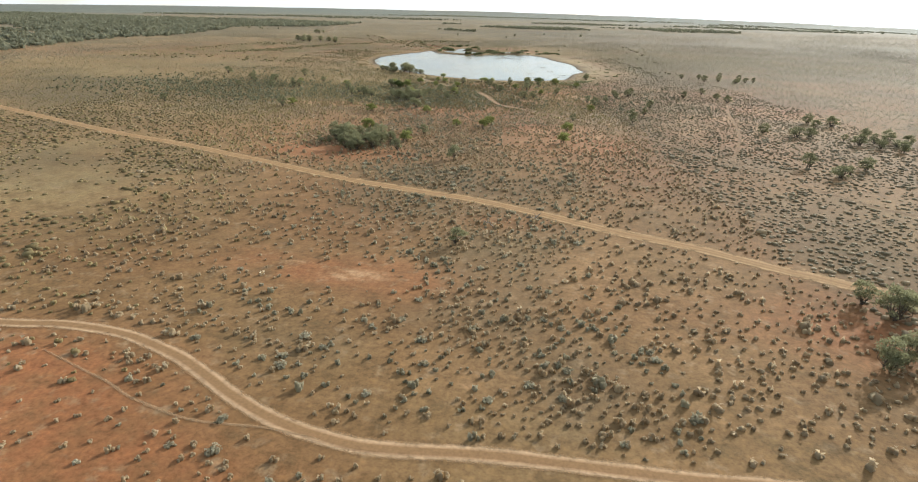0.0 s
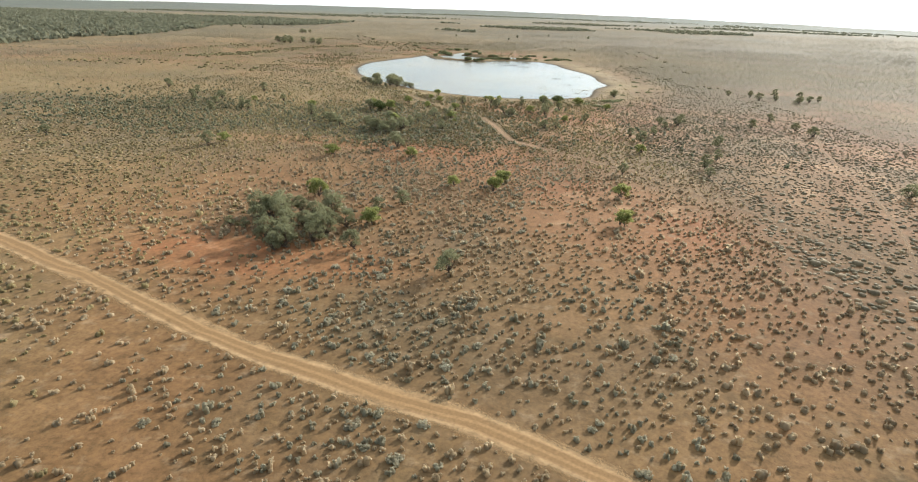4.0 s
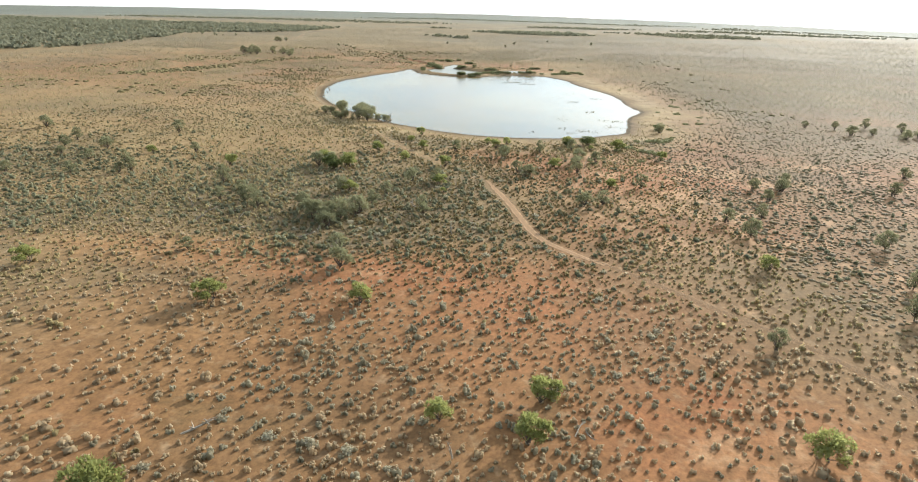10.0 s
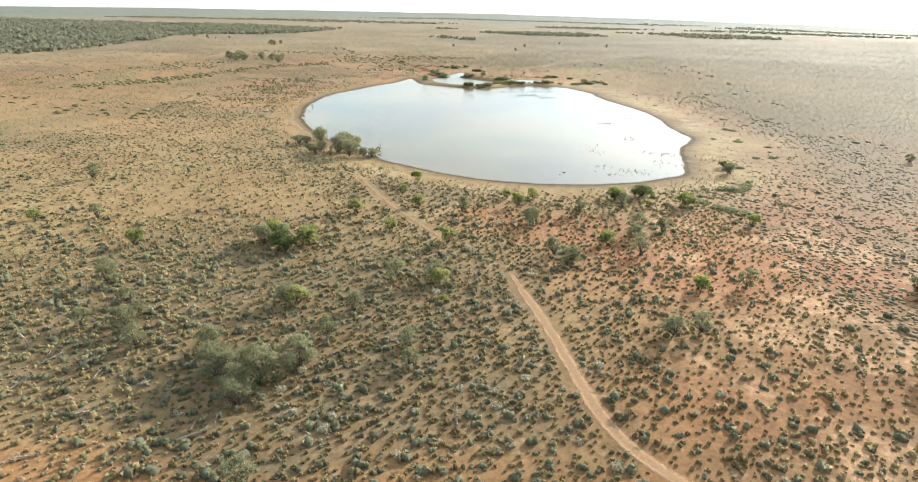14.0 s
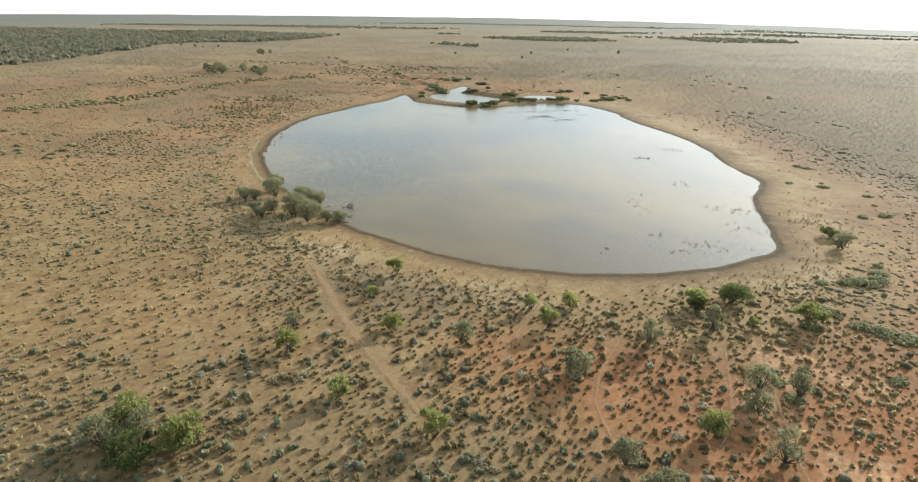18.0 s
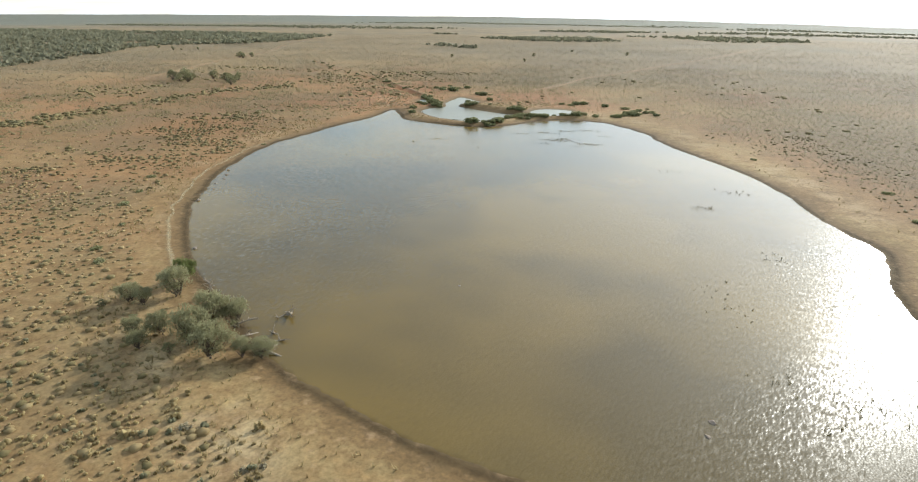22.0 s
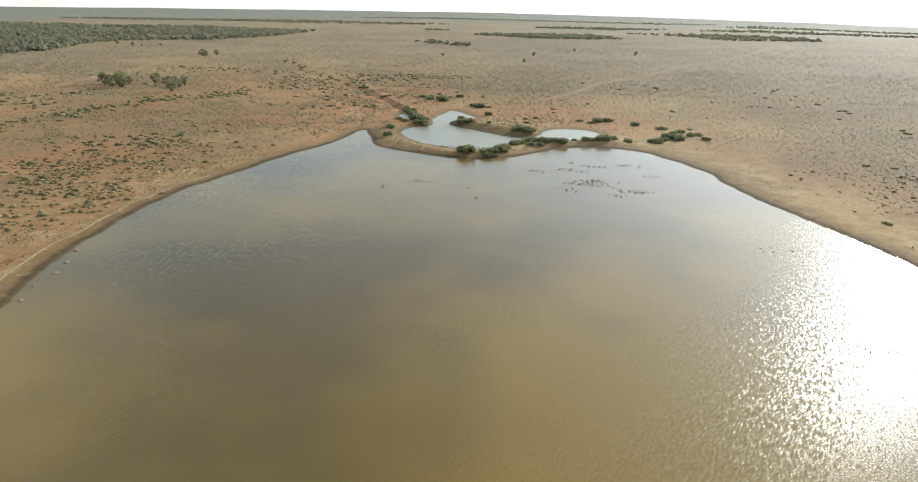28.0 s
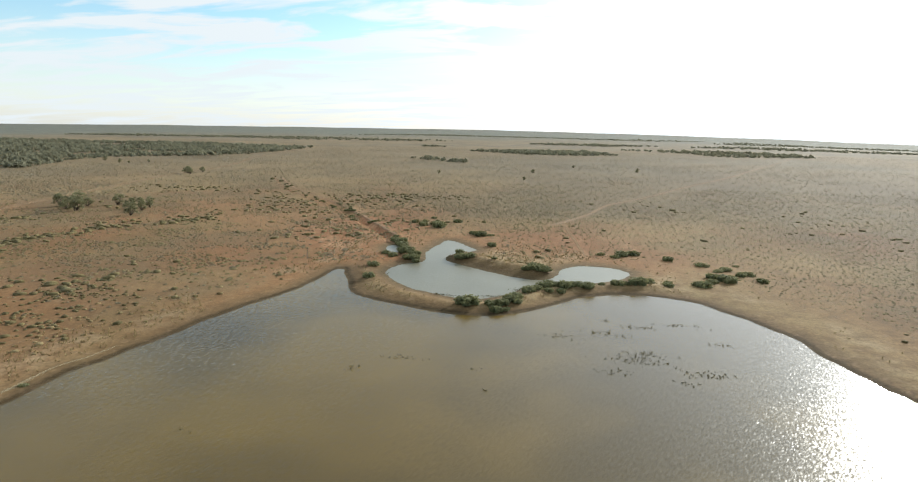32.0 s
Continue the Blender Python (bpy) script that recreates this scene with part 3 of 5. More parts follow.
def water_material(name, mud_a, mud_b, ripple, rough=0.08):
    m, n, l, p = material(name, rough)
    p.inputs["Specular IOR Level"].default_value = 0.5
    p.inputs["IOR"].default_value = 1.33
    pos = where(n)
    cloudy = noise_node(n, l, pos, 0.016, 3, 0.55)
    mud = ramp(n, l, cloudy, (0.40, mud_a), (0.60, mud_b))
    l.new(mud, p.inputs["Base Color"])

    def turned(degrees, stretch):
        t, u = n.new("ShaderNodeMapping"), n.new("ShaderNodeMapping")
        t.inputs["Rotation"].default_value, u.inputs["Scale"].default_value = (0, 0, radians(degrees)), (1.0, stretch, 1.0)
        l.new(pos, t.inputs[0])
        l.new(t.outputs[0], u.inputs[0])
        return u.outputs[0]

    def centred(fac, by):
        return maths(n, l, "MULTIPLY", maths(n, l, "SUBTRACT", fac, 0.5), by)

    # wind ripples: crests about a metre apart run across the wind, short and broken, weaker in the calm streaks
    gust = ramp(n, l, noise_node(n, l, turned(48, 0.25), 0.05, 3, 0.5), (0.36, (0.40, 0.40, 0.40)), (0.60, (1, 1, 1)))
    long_wave, cross_wave = noise_node(n, l, turned(20, 0.22), 3.5, 1.0, 0.4), noise_node(n, l, turned(36, 0.30), 5.4, 0.0, 0.4)
    chop = noise_node(n, l, turned(-50, 0.8), 7.0, 0.0, 0.4)
    along = maths(n, l, "ADD", centred(long_wave, 0.42 * ripple), centred(cross_wave, 0.36 * ripple))
    along = maths(n, l, "MULTIPLY", along, gust)
    aside = maths(n, l, "MULTIPLY", centred(chop, 0.20 * ripple), gust)
    tilt, unit = n.new("ShaderNodeCombineXYZ"), n.new("ShaderNodeVectorMath")
    l.new(maths(n, l, "ADD", maths(n, l, "MULTIPLY", along, 0.95), maths(n, l, "MULTIPLY", aside, 0.30)), tilt.inputs[0])
    l.new(maths(n, l, "ADD", maths(n, l, "MULTIPLY", along, -0.28), aside), tilt.inputs[1])
    tilt.inputs[2].default_value = 1.0
    unit.operation = "NORMALIZE"
    l.new(tilt.outputs[0], unit.inputs[0])
    l.new(unit.outputs[0], p.inputs["Normal"])
    return m


lake_mat = water_material("muddy_lake_water", (0.082, 0.056, 0.017), (0.150, 0.097, 0.022), 0.74, 0.19)
pond_mat = water_material("grey_pond_water", (0.165, 0.150, 0.100), (0.205, 0.188, 0.132), 0.5, 0.32)


# ---------------------------------------------------------------- mesh helpers
def mesh_from(name, verts, faces, mat, smooth_shade=False, floats=()):
    """A mesh from arrays: faces is an (n, 3) or (n, 4) index array."""
    me = bpy.data.meshes.new(name)
    verts, faces = np.asarray(verts, np.float32), np.asarray(faces, np.int32)
    me.vertices.add(len(verts))
    me.vertices.foreach_set("co", verts.ravel())
    me.loops.add(faces.size)
    me.loops.foreach_set("vertex_index", faces.ravel())
    me.polygons.add(len(faces))
    me.polygons.foreach_set("loop_start", np.arange(0, faces.size, faces.shape[1], dtype=np.int32))
    me.update(calc_edges=True)
    for key, values in floats:
        a = me.attributes.new(key, "FLOAT", "POINT")
        a.data.foreach_set("value", np.asarray(values, np.float32).ravel())
    if smooth_shade:
        me.polygons.foreach_set("use_smooth", np.ones(len(faces), bool))
    me.materials.append(mat)
    me.validate()
    return me


def leaf_sprays(r, centres, radii, count, size, squash=1.0, feather=False):
    """Leaf sprays: small pointed blades over and in rounded lumps. Returns (n, 3, 3) corners."""
    centres, radii = np.asarray(centres, float), np.asarray(radii, float)
    which = r.choice(len(centres), count, p=radii ** 2 / (radii ** 2).sum())
    way = r.normal(size=(count, 3))
    way /= np.linalg.norm(way, axis=1)[:, None]
    way[:, 2] = np.where(way[:, 2] < -0.35, -way[:, 2], way[:, 2])
    c = centres[which] + way * radii[which, None] * r.uniform(0.65, 1.08, (count, 1)) * [1, 1, squash]
    if feather:
        c = centres[which] + way * radii[which, None] * (r.uniform(0.3, 1.0, (count, 1)) ** 0.5 * r.uniform(0.8, 1.35, (count, 1))) * [1, 1, squash]
        a = way * 0.55 + [0, 0, 0.75] + r.normal(scale=0.35, size=(count, 3))
        wide_by = 0.42
    else:
        nrm = way + r.normal(scale=0.45, size=(count, 3))
        a = np.cross(nrm, r.normal(size=(count, 3)))
        wide_by = 0.75
    a /= np.linalg.norm(a, axis=1)[:, None]
    b = np.cross(a, r.normal(size=(count, 3))) if feather else np.cross(nrm / np.linalg.norm(nrm, axis=1)[:, None], a)
    b /= np.linalg.norm(b, axis=1)[:, None]
    s = (size * 1.25 * r.uniform(0.6, 1.3, count))[:, None]
    a, b = a * s, b * s * wide_by
    q = np.stack([c - a - b, c + 1.1 * a - 0.5 * b, c - 0.1 * a + 1.2 * b], 1)
    q[..., 2] = np.maximum(q[..., 2], 0.0)
    return q


def sprays_mesh(name, q, tone, mat):
    return mesh_from(name, q.reshape(-1, 3), np.arange(q.shape[0] * 3).reshape(-1, 3), mat, floats=[("tone", np.repeat(tone, 3))])


def tube(points, radii, sides=6):
    """A tapered limb as vertices and quads."""
    pts, v = np.asarray(points, float), []
    for i, (q, r) in enumerate(zip(pts, radii)):
        d = pts[min(i + 1, len(pts) - 1)] - pts[max(i - 1, 0)]
        d = d / (np.linalg.norm(d) + 1e-9)
        u = np.cross(d, (0.31, 0.2, 0.93) if abs(d[2]) < 0.9 else (1, 0, 0))
        u /= np.linalg.norm(u)
        w = np.cross(d, u)
        v += [q + r * (math.cos(2 * math.pi * k / sides) * u + math.sin(2 * math.pi * k / sides) * w) for k in range(sides)]
    f = [(i * sides + k, i * sides + (k + 1) % sides, (i + 1) * sides + (k + 1) % sides, (i + 1) * sides + k) for i in range(len(pts) - 1) for k in range(sides)]
    return np.array(v), np.array(f)


def limbs_mesh(name, limbs, mat):
    vs, fs, at = [], [], 0
    for points, radii in limbs:
        v, f = tube(points, radii)
        vs.append(v)
        fs.append(f + at)
        at += len(v)
    return mesh_from(name, np.concatenate(vs), np.concatenate(fs), mat, True)


def part(name, me, parent, label=""):
    ob = new(name, me)
    ob.parent = parent
    return tagged(ob, label)




# ---------------------------------------------------------------- the ground
def steps_out(lo, hi, fine, grow, end_lo, end_hi):
    mids = list(np.arange(lo, hi + 0.01, fine))
    a, step = [], fine
    while (a[-1] if a else lo) > end_lo:
        step *= grow
        a.append((a[-1] if a else lo) - step)
    b, step = [], fine
    while (b[-1] if b else hi) < end_hi:
        step *= grow
        b.append((b[-1] if b else hi) + step)
    return np.array(a[::-1] + mids + b)


gx = steps_out(-145, 50, 1.9, 1.06, -4900, 4900)
gy = steps_out(30, 625, 1.9, 1.06, -4900, 4900)
GX, GY = [a.ravel() for a in np.meshgrid(gx, gy)]
s_g = shore(GX, GY)
z_g = height(GX, GY, s_g)
cols, rows_n = len(gx), len(gy)
idx = np.arange(cols * rows_n).reshape(rows_n, cols)
g_faces = np.stack([idx[:-1, :-1], idx[:-1, 1:], idx[1:, 1:], idx[1:, :-1]], -1).reshape(-1, 4)
away_g = np.hypot(GX + 30, GY - 300)
cover_g = smooth(away_g, 330, 850) * (0.55 + 0.45 * smooth(vnoise(GX, GY, 260, 91), 0.35, 0.65))
litter_g = np.clip(1.5 * patches(GX, GY, DENSE) + 0.5 * smooth(vnoise(GX, GY, 30, 41), 0.45, 0.7) - 0.6 * patches(GX, GY, RED) - 0.6 * patches(GX, GY, RED2) + 0.55 * np.exp(-((GY - 258) / 34) ** 2) * smooth(-GX, 8, 40) * smooth(vnoise(GX, GY, 16, 43), 0.30, 0.55) + 0.85 * np.maximum(smooth(GX, 30, 80) * (0.10 * smooth(GY, 230, 300) + 0.75 * smooth(GY, 370, 450)), smooth(GX, -110, -50) * smooth(GY, 655, 710)) * (0.50 + 0.50 * smooth(vnoise(GX, GY, 26, 45), 0.36, 0.60)), 0, 0.85) * smooth(s_g + 24 * smooth(-GX, -10, 40), 30, 42) * smooth(-away_g, -1400, -500)
g_me = mesh_from("ground", np.stack([GX, GY, z_g], 1), g_faces, soil_mat, True, [("cover", cover_g), ("outer", smooth(away_g, 1300, 3000)), ("litter", litter_g), ("scald", np.clip(patches(GX, GY, SCALD) + patches(GX, GY, CRUSTED) * smooth(np.abs(vnoise(GX, GY, 17, 63) - 0.5), 0.09, 0.0) + 0.9 * patches(GX, GY, CRUSTED) * smooth(vnoise(GX, GY, 8, 67), 0.52, 0.66), 0, 1))])
west_g = smooth(-GX, 75, 130) * smooth(GY, 350, 430) * smooth(-away_g, -520, -330)
east_g = smooth(GX, -5, 30) * smooth(-GX, -190, -110) * np.exp(-((GY - 285) / 65) ** 2)
red_g = np.clip(0.75 * east_g * smooth(vnoise(GX, GY, 20, 15), 0.30, 0.62) + 0.62 * west_g * smooth(vnoise(GX, GY, 24, 13), 0.30, 0.6) + patches(GX, GY, RED) + patches(GX, GY, RED2) + (0.30 + 0.5 * smooth(GY, 480, 620) * smooth(-away_g, -700, -400)) * smooth(vnoise(GX, GY, 38, 11), 0.50, 0.72), 0, 1) * smooth(s_g, 1.5, 6)
grass_g = np.clip(0.7 * smooth(away_g, 450, 900) + 0.75 * (1 - 0.15 * smooth(GY, 430, 580)) * smooth(GY, 90, 260) * smooth(-GX + 0.12 * GY, 10 + 55 * smooth(-GY, -275, -225), 100 + 40 * smooth(-GY, -275, -225)) + (0.3 + 0.4 * smooth(GY, 220, 300)) * smooth(vnoise(GX, GY, 60, 21), 0.5, 0.7) + patches(GX, GY, STRAW) + 0.9 * np.exp(-((s_g - 12) / 9) ** 2) * (1 - 0.6 * np.maximum(smooth(GX, -40, -10), smooth(-GY, -390, -365) * smooth(GX, -105, -85))), 0, 1) * smooth(s_g, 1.5, 5) * (1 - 0.5 * west_g) * (1 - 0.6 * east_g) * (1 - 0.6 * np.clip(patches(GX, GY, RED2), 0, 1))
mud_g = np.where(s_g < 0, 1.0, np.exp(-(s_g / 2.8) ** 2)) * 0.97 + 0.25 * np.exp(-((s_g - 4.5) / 2.0) ** 2)
crust_g = 0.22 * np.exp(-((s_g - 11) / 5) ** 2) * smooth(vnoise(GX, GY, 12, 28), 0.45, 0.65)
za = g_me.attributes.new("zones", "FLOAT_COLOR", "POINT")
za.data.foreach_set("color", np.stack([red_g, grass_g, np.clip(mud_g, 0, 1), np.clip(crust_g, 0, 1)], 1).astype(np.float32).ravel())
tagged(new("ground", g_me), "flat ochre desert plain with red bare patches", "ground", kind="structure")


def ground_at(x, y):
    """The height of the built ground sheet."""
    x, y = np.asarray(x, float), np.asarray(y, float)
    i, j = np.clip(np.searchsorted(gx, x) - 1, 0, cols - 2), np.clip(np.searchsorted(gy, y) - 1, 0, rows_n - 2)
    a, b = (x - gx[i]) / (gx[i + 1] - gx[i]), (y - gy[j]) / (gy[j + 1] - gy[j])
    Z = z_g.reshape(rows_n, cols)
    return (Z[j, i] * (1 - a) + Z[j, i + 1] * a) * (1 - b) + (Z[j + 1, i] * (1 - a) + Z[j + 1, i + 1] * a) * b


def ground_z(x, y):
    return float(ground_at([x], [y])[0])


def water(name, line, mat, label, step):
    lo, hi = line.min(0) - 4, line.max(0) + 4
    xs, ys = np.arange(lo[0], hi[0], step), np.arange(lo[1], hi[1], step)
    X, Y = [a.ravel() for a in np.meshgrid(xs, ys)]
    wet = far_off(X, Y, line, True) < 0.8 + step
    i = np.arange(len(X)).reshape(len(ys), len(xs))
    f = np.stack([i[:-1, :-1], i[:-1, 1:], i[1:, 1:], i[1:, :-1]], -1).reshape(-1, 4)
    f = f[wet[f].all(1)]
    used = np.unique(f)
    again = np.zeros(len(X), int)
    again[used] = np.arange(len(used))
    me = mesh_from(name, np.stack([X, Y, np.full(len(X), WATER_Z)], 1)[used], again[f], mat, True)
    return tagged(new(name, me), label, "water", kind="structure")


water("lake_water", LAKE, lake_mat, "shallow muddy brown lake with faint ripples", 2.0)
water("pond_water", POND, pond_mat, "still grey-green water of a banked farm pond", 1.0)
water("puddle_water", PUDDLE, pond_mat, "small shallow puddle beside the pond bank", 0.8)


def track(name, line, width, mat, label, step=1.5, wander=1.0):
    """A strip that lies just on the soil, with wheel ruts pressed in."""
    d = np.r_[0, np.cumsum(np.linalg.norm(np.diff(line, axis=0), axis=1))]
    t = np.arange(0, d[-1], step)
    c = np.stack([np.interp(t, d, line[:, k]) for k in (0, 1)], 1)
    way = np.gradient(c, axis=0)
    way /= np.linalg.norm(way, axis=1)[:, None]
    side = np.stack([way[:, 1], -way[:, 0]], 1)
    c = c + side * ((vnoise(t, t * 0, 14, 5) - 0.5) * 0.9 * wander)[:, None]
    across = np.linspace(-1, 1, 9)
    half = width / 2 * 1.25 * (1.05 - 0.2 * wander + 0.4 * wander * (vnoise(t, t * 0 + 9, 11, 6) - (0.5 if wander > 1 else 0.0)))
    v = c[:, None] + side[:, None] * (half[:, None] * across)[..., None]
    x, y = v[..., 0].ravel(), v[..., 1].ravel()
    z = ground_at(x, y) + 0.00006 * np.hypot(x + 40, y - 250) + np.tile(np.array([0.0, 0.02, 0.01, 0.02, 0.03, 0.02, 0.01, 0.02, 0.0]), len(t)) + 0.02
    i = np.arange(len(x)).reshape(len(t), 9)
    f = np.stack([i[:-1, :-1], i[:-1, 1:], i[1:, 1:], i[1:, :-1]], -1).reshape(-1, 4)
    me = mesh_from(name, np.stack([x, y, z], 1), f, mat, True, [("across", np.outer(1 + 1.2 * np.clip(1 - np.minimum(t, t[-1] - t) / 7.0, 0, 1), across))])
    return tagged(new(name, me), label, "dirt track", kind="structure")


track("road_near", TRACK_NEAR, 2.5, track_mat, "curving pale sandy two-rut vehicle track")
track("road_main", TRACK_MAIN, 4.6, main_track_mat, "straight sandy dirt road across the plain")
track("road_lake", TRACK_LAKE, 2.0, worn_mat, "winding sandy track leading towards the lake")
track("road_out", TRACK_OUT, 1.9, out_mat, "faint sandy track winding off through saltbush")
track("road_shore", TRACK_SHORE, 2.3, pad_mat, "faded sandy track fading out by the shore")
track("road_east", TRACK_EAST, 4.4, east_track_mat, "pale dirt road running to the horizon", 3)
track("road_spur", TRACK_SPUR, 1.6, pad_mat, "short beaten path down to the pond")
track("road_west", TRACK_WEST, 6.0, far_track_mat, "long pale dirt road along the woodland", 3)
track("road_far", TRACK_FAR, 1.1, faint_mat, "faint winding sandy track through scrub")
drain_mat = track_material("drain_bank_earth", (0.270, 0.172, 0.100), (0.240, 0.150, 0.082), False)
scald_mat = track_material("red_drain_soil", (0.350, 0.195, 0.100), (0.310, 0.170, 0.085), False, 0.8, 1.4)
track("drain_side", spline([(-112, 610), (-124, 633), (-143, 663), (-166, 698), (-192, 731), (-224, 772), (-262, 838)]), 4.5, scald_mat, "strip of bare red soil along the drain", 3)
track("drain_bank", spline([(-108, 617), (-118, 634), (-137, 664), (-160, 699), (-186, 732), (-218, 773), (-256, 838)]), 2.6, drain_mat, "dark earth bank thrown up beside the drain", 2)
step_l = np.roll(LAKE, -1, 0) - np.roll(LAKE, 1, 0)
out_l = np.stack([step_l[:, 1], -step_l[:, 0]], 1) / np.linalg.norm(step_l, axis=1)[:, None]
out_l *= np.where(far_off(*(LAKE + out_l * 0.5).T, LAKE, True) > 0, 1.0, -1.0)[:, None]
near_l = int(np.argmin(np.hypot(LAKE[:, 0] - 20, LAKE[:, 1] - 437)))
rim = np.roll(LAKE + out_l * 0.9, -near_l, 0)
crust_line = (LAKE + out_l * 4.0)[(LAKE[:, 0] < -88) & (LAKE[:, 1] > 384) & (LAKE[:, 1] < 505)]
rim_mat = track_material("wet_shore_mud", (0.070, 0.048, 0.024), (0.085, 0.060, 0.030), False, 0.6, 1.1)
crust_mat = track_material("salt_crust", (0.50, 0.42, 0.26), (0.40, 0.32, 0.19), False, 0.55, 1.1)
track("shore_rim", rim, 2.6, rim_mat, "dark wet mud along the water's edge", 1.2)
track("shore_crust", crust_line, 2.4, crust_mat, "thin pale crust dried along the shore", 1.2, 2.4)
for line in PADS:
    track("path", line, 0.6, faint_mat, "narrow beaten stock path in red soil")

# ---------------------------------------------------------------- trees
def tree_kind(kind, seed, tall, wide, lumps, leaves, size, mat, stems=1, low=0.35):
    """Trunk and crown meshes of one tree form."""
    r = np.random.default_rng(seed)
    centres, radii, limbs = [], [], []
    for k in range(lumps):
        a = 2.4 * k + r.uniform(-0.5, 0.5)
        out = wide * 0.5 * (0.2 + 0.55 * math.sqrt((k + 0.5) / lumps)) * r.uniform(0.8, 1.15)
        up = tall * (low + 0.14 + (0.80 - low) * r.uniform(0.0, 1.0) ** 0.8 * (1 - 0.55 * (out / (wide * 0.5)) ** 2))
        centres.append((out * math.cos(a), out * math.sin(a), up))
        radii.append(wide * r.uniform(0.11, 0.20))
    centres.append((r.uniform(-0.1, 0.1) * wide, r.uniform(-0.1, 0.1) * wide, tall * 0.82))
    radii.append(wide * 0.22)
    base = tall * low * 0.7
    lean = r.uniform(-0.12, 0.12, 2) * tall
    for s in range(stems):
        foot = r.uniform(-0.12, 0.12, 2) * wide * (stems > 1)
        fork = np.array([foot[0] + lean[0] * 0.5, foot[1] + lean[1] * 0.5, base])
        limbs.append(([(foot[0], foot[1], -0.1), (foot * 0.8).tolist() + [base * 0.5], fork], [0.028 * tall, 0.022 * tall, 0.019 * tall]))
        for c in centres[s::stems]:
            c = np.array(c)
            mid = fork * 0.45 + c * 0.55 + r.uniform(-0.08, 0.08, 3) * tall
            limbs.append(([fork, mid, c], [0.016 * tall, 0.010 * tall, 0.004 * tall]))
    q = leaf_sprays(r, centres, radii, leaves, size, 1.15, True)
    tone = np.clip(r.normal(0.45, 0.14, leaves), 0, 1)
    return limbs_mesh(kind + "_trunk", limbs, bark_mat), sprays_mesh(kind + "_crown", q, tone, mat)


def tree_proto(name, meshes, label, category, group):
    root = new(name)
    root.empty_display_size = 0.3
    part("trunk", meshes[0], root)
    part("crown", meshes[1], root)
    return tagged(root, label, category, group)


def plant(proto_list, places, seed, lo, hi, flat=0.88):
    """One of the forms at each place, turned and scaled."""
    r = np.random.default_rng(seed)
    for i, (x, y) in enumerate(places):
        src = proto_list[int(r.integers(len(proto_list)))]
        s = r.uniform(lo, hi)
        m = pose(x, y, ground_z(x, y), 0, 0, r.uniform(0, 360)) @ Matrix.Diagonal((s * r.uniform(0.9, 1.2), s * 1.05, s * flat * r.uniform(0.9, 1.12), 1))
        if src["free"]:
            src.matrix_basis, src["free"] = m, 0
        else:
            copy_thing(src, m)


MULGA = [tree_proto("mulga_tree", tree_kind("mulga", 100 + k, 3.7 + 0.3 * k, 3.2, 12 + k, 1500, 0.115, mulga_mat, 1 + k % 3, 0.12), "olive-grey mulga tree with fine leaves on red soil", "tree", "mulga trees") for k in range(4)]
WATTLE = [tree_proto("wattle_tree", tree_kind("wattle", 200 + k, 3.0, 3.1, 12, 1800, 0.12, wattle_mat, 2, 0.14), "small bright green wattle tree with dark trunk", "tree", "green wattle trees") for k in range(3)]
GROVE = [tree_proto("mulga_tree", tree_kind("grove", 300 + k, 4.4, 3.8, 16, 2000, 0.12, mulga_mat, 3, 0.06), "dense grey-green mulga tree standing in a grove", "tree", "mulga grove") for k in range(3)]
DARK = [tree_proto("shore_tree", tree_kind("shore", 400, 3.4, 4.8, 13, 2800, 0.14, dark_mat, 2, 0.12), "rounded dark green tree near the lake shore", "tree", "dark shore trees")]
GUM = [tree_proto("lakeside_tree", tree_kind("gum", 500 + k, 4.8, 4.4, 24, 3800, 0.105, gum_mat, 2, 0.12), "grey-green gum tree leaning at the lake edge", "tree", "lakeside trees") for k in range(3)]
for src in MULGA + WATTLE + GROVE + DARK + GUM:
    src["free"] = 1

plant(WATTLE, [(-65.2, 314.7), (-53.4, 322.4), (-31.9, 326.9), (-34.5, 331.9), (-28.8, 333.7), (-10.0, 337.3), (-59.0, 331.9), (-57.7, 340.3), (-55.1, 306.6), (-43.2, 301.9), (-41.5, 284.9),
               (-14.3, 307.5), (-1.0, 291.3), (16.5, 323.8), (-97.1, 289.5), (-124.4, 297.1)], 1, 0.79, 1.10)
plant(WATTLE, [(-26.4, 200.3), (-15.9, 204.9), (-17.0, 198.3), (10.8, 201.5), (-96.8, 225.8), (-62.5, 219.8), (-41.8, 223.2), (20.6, 247.3), (-37.2, 171.9), (9.2, 182.6), (-60.5, 274.5), (5.4, 334.9)], 2, 1.00, 1.26)
plant(WATTLE, [(-52.6, 185.4)], 33, 1.68, 1.73)
plant(WATTLE, [(-39.6, 279.1), (-3.0, 332.3)], 3, 0.52, 0.62)
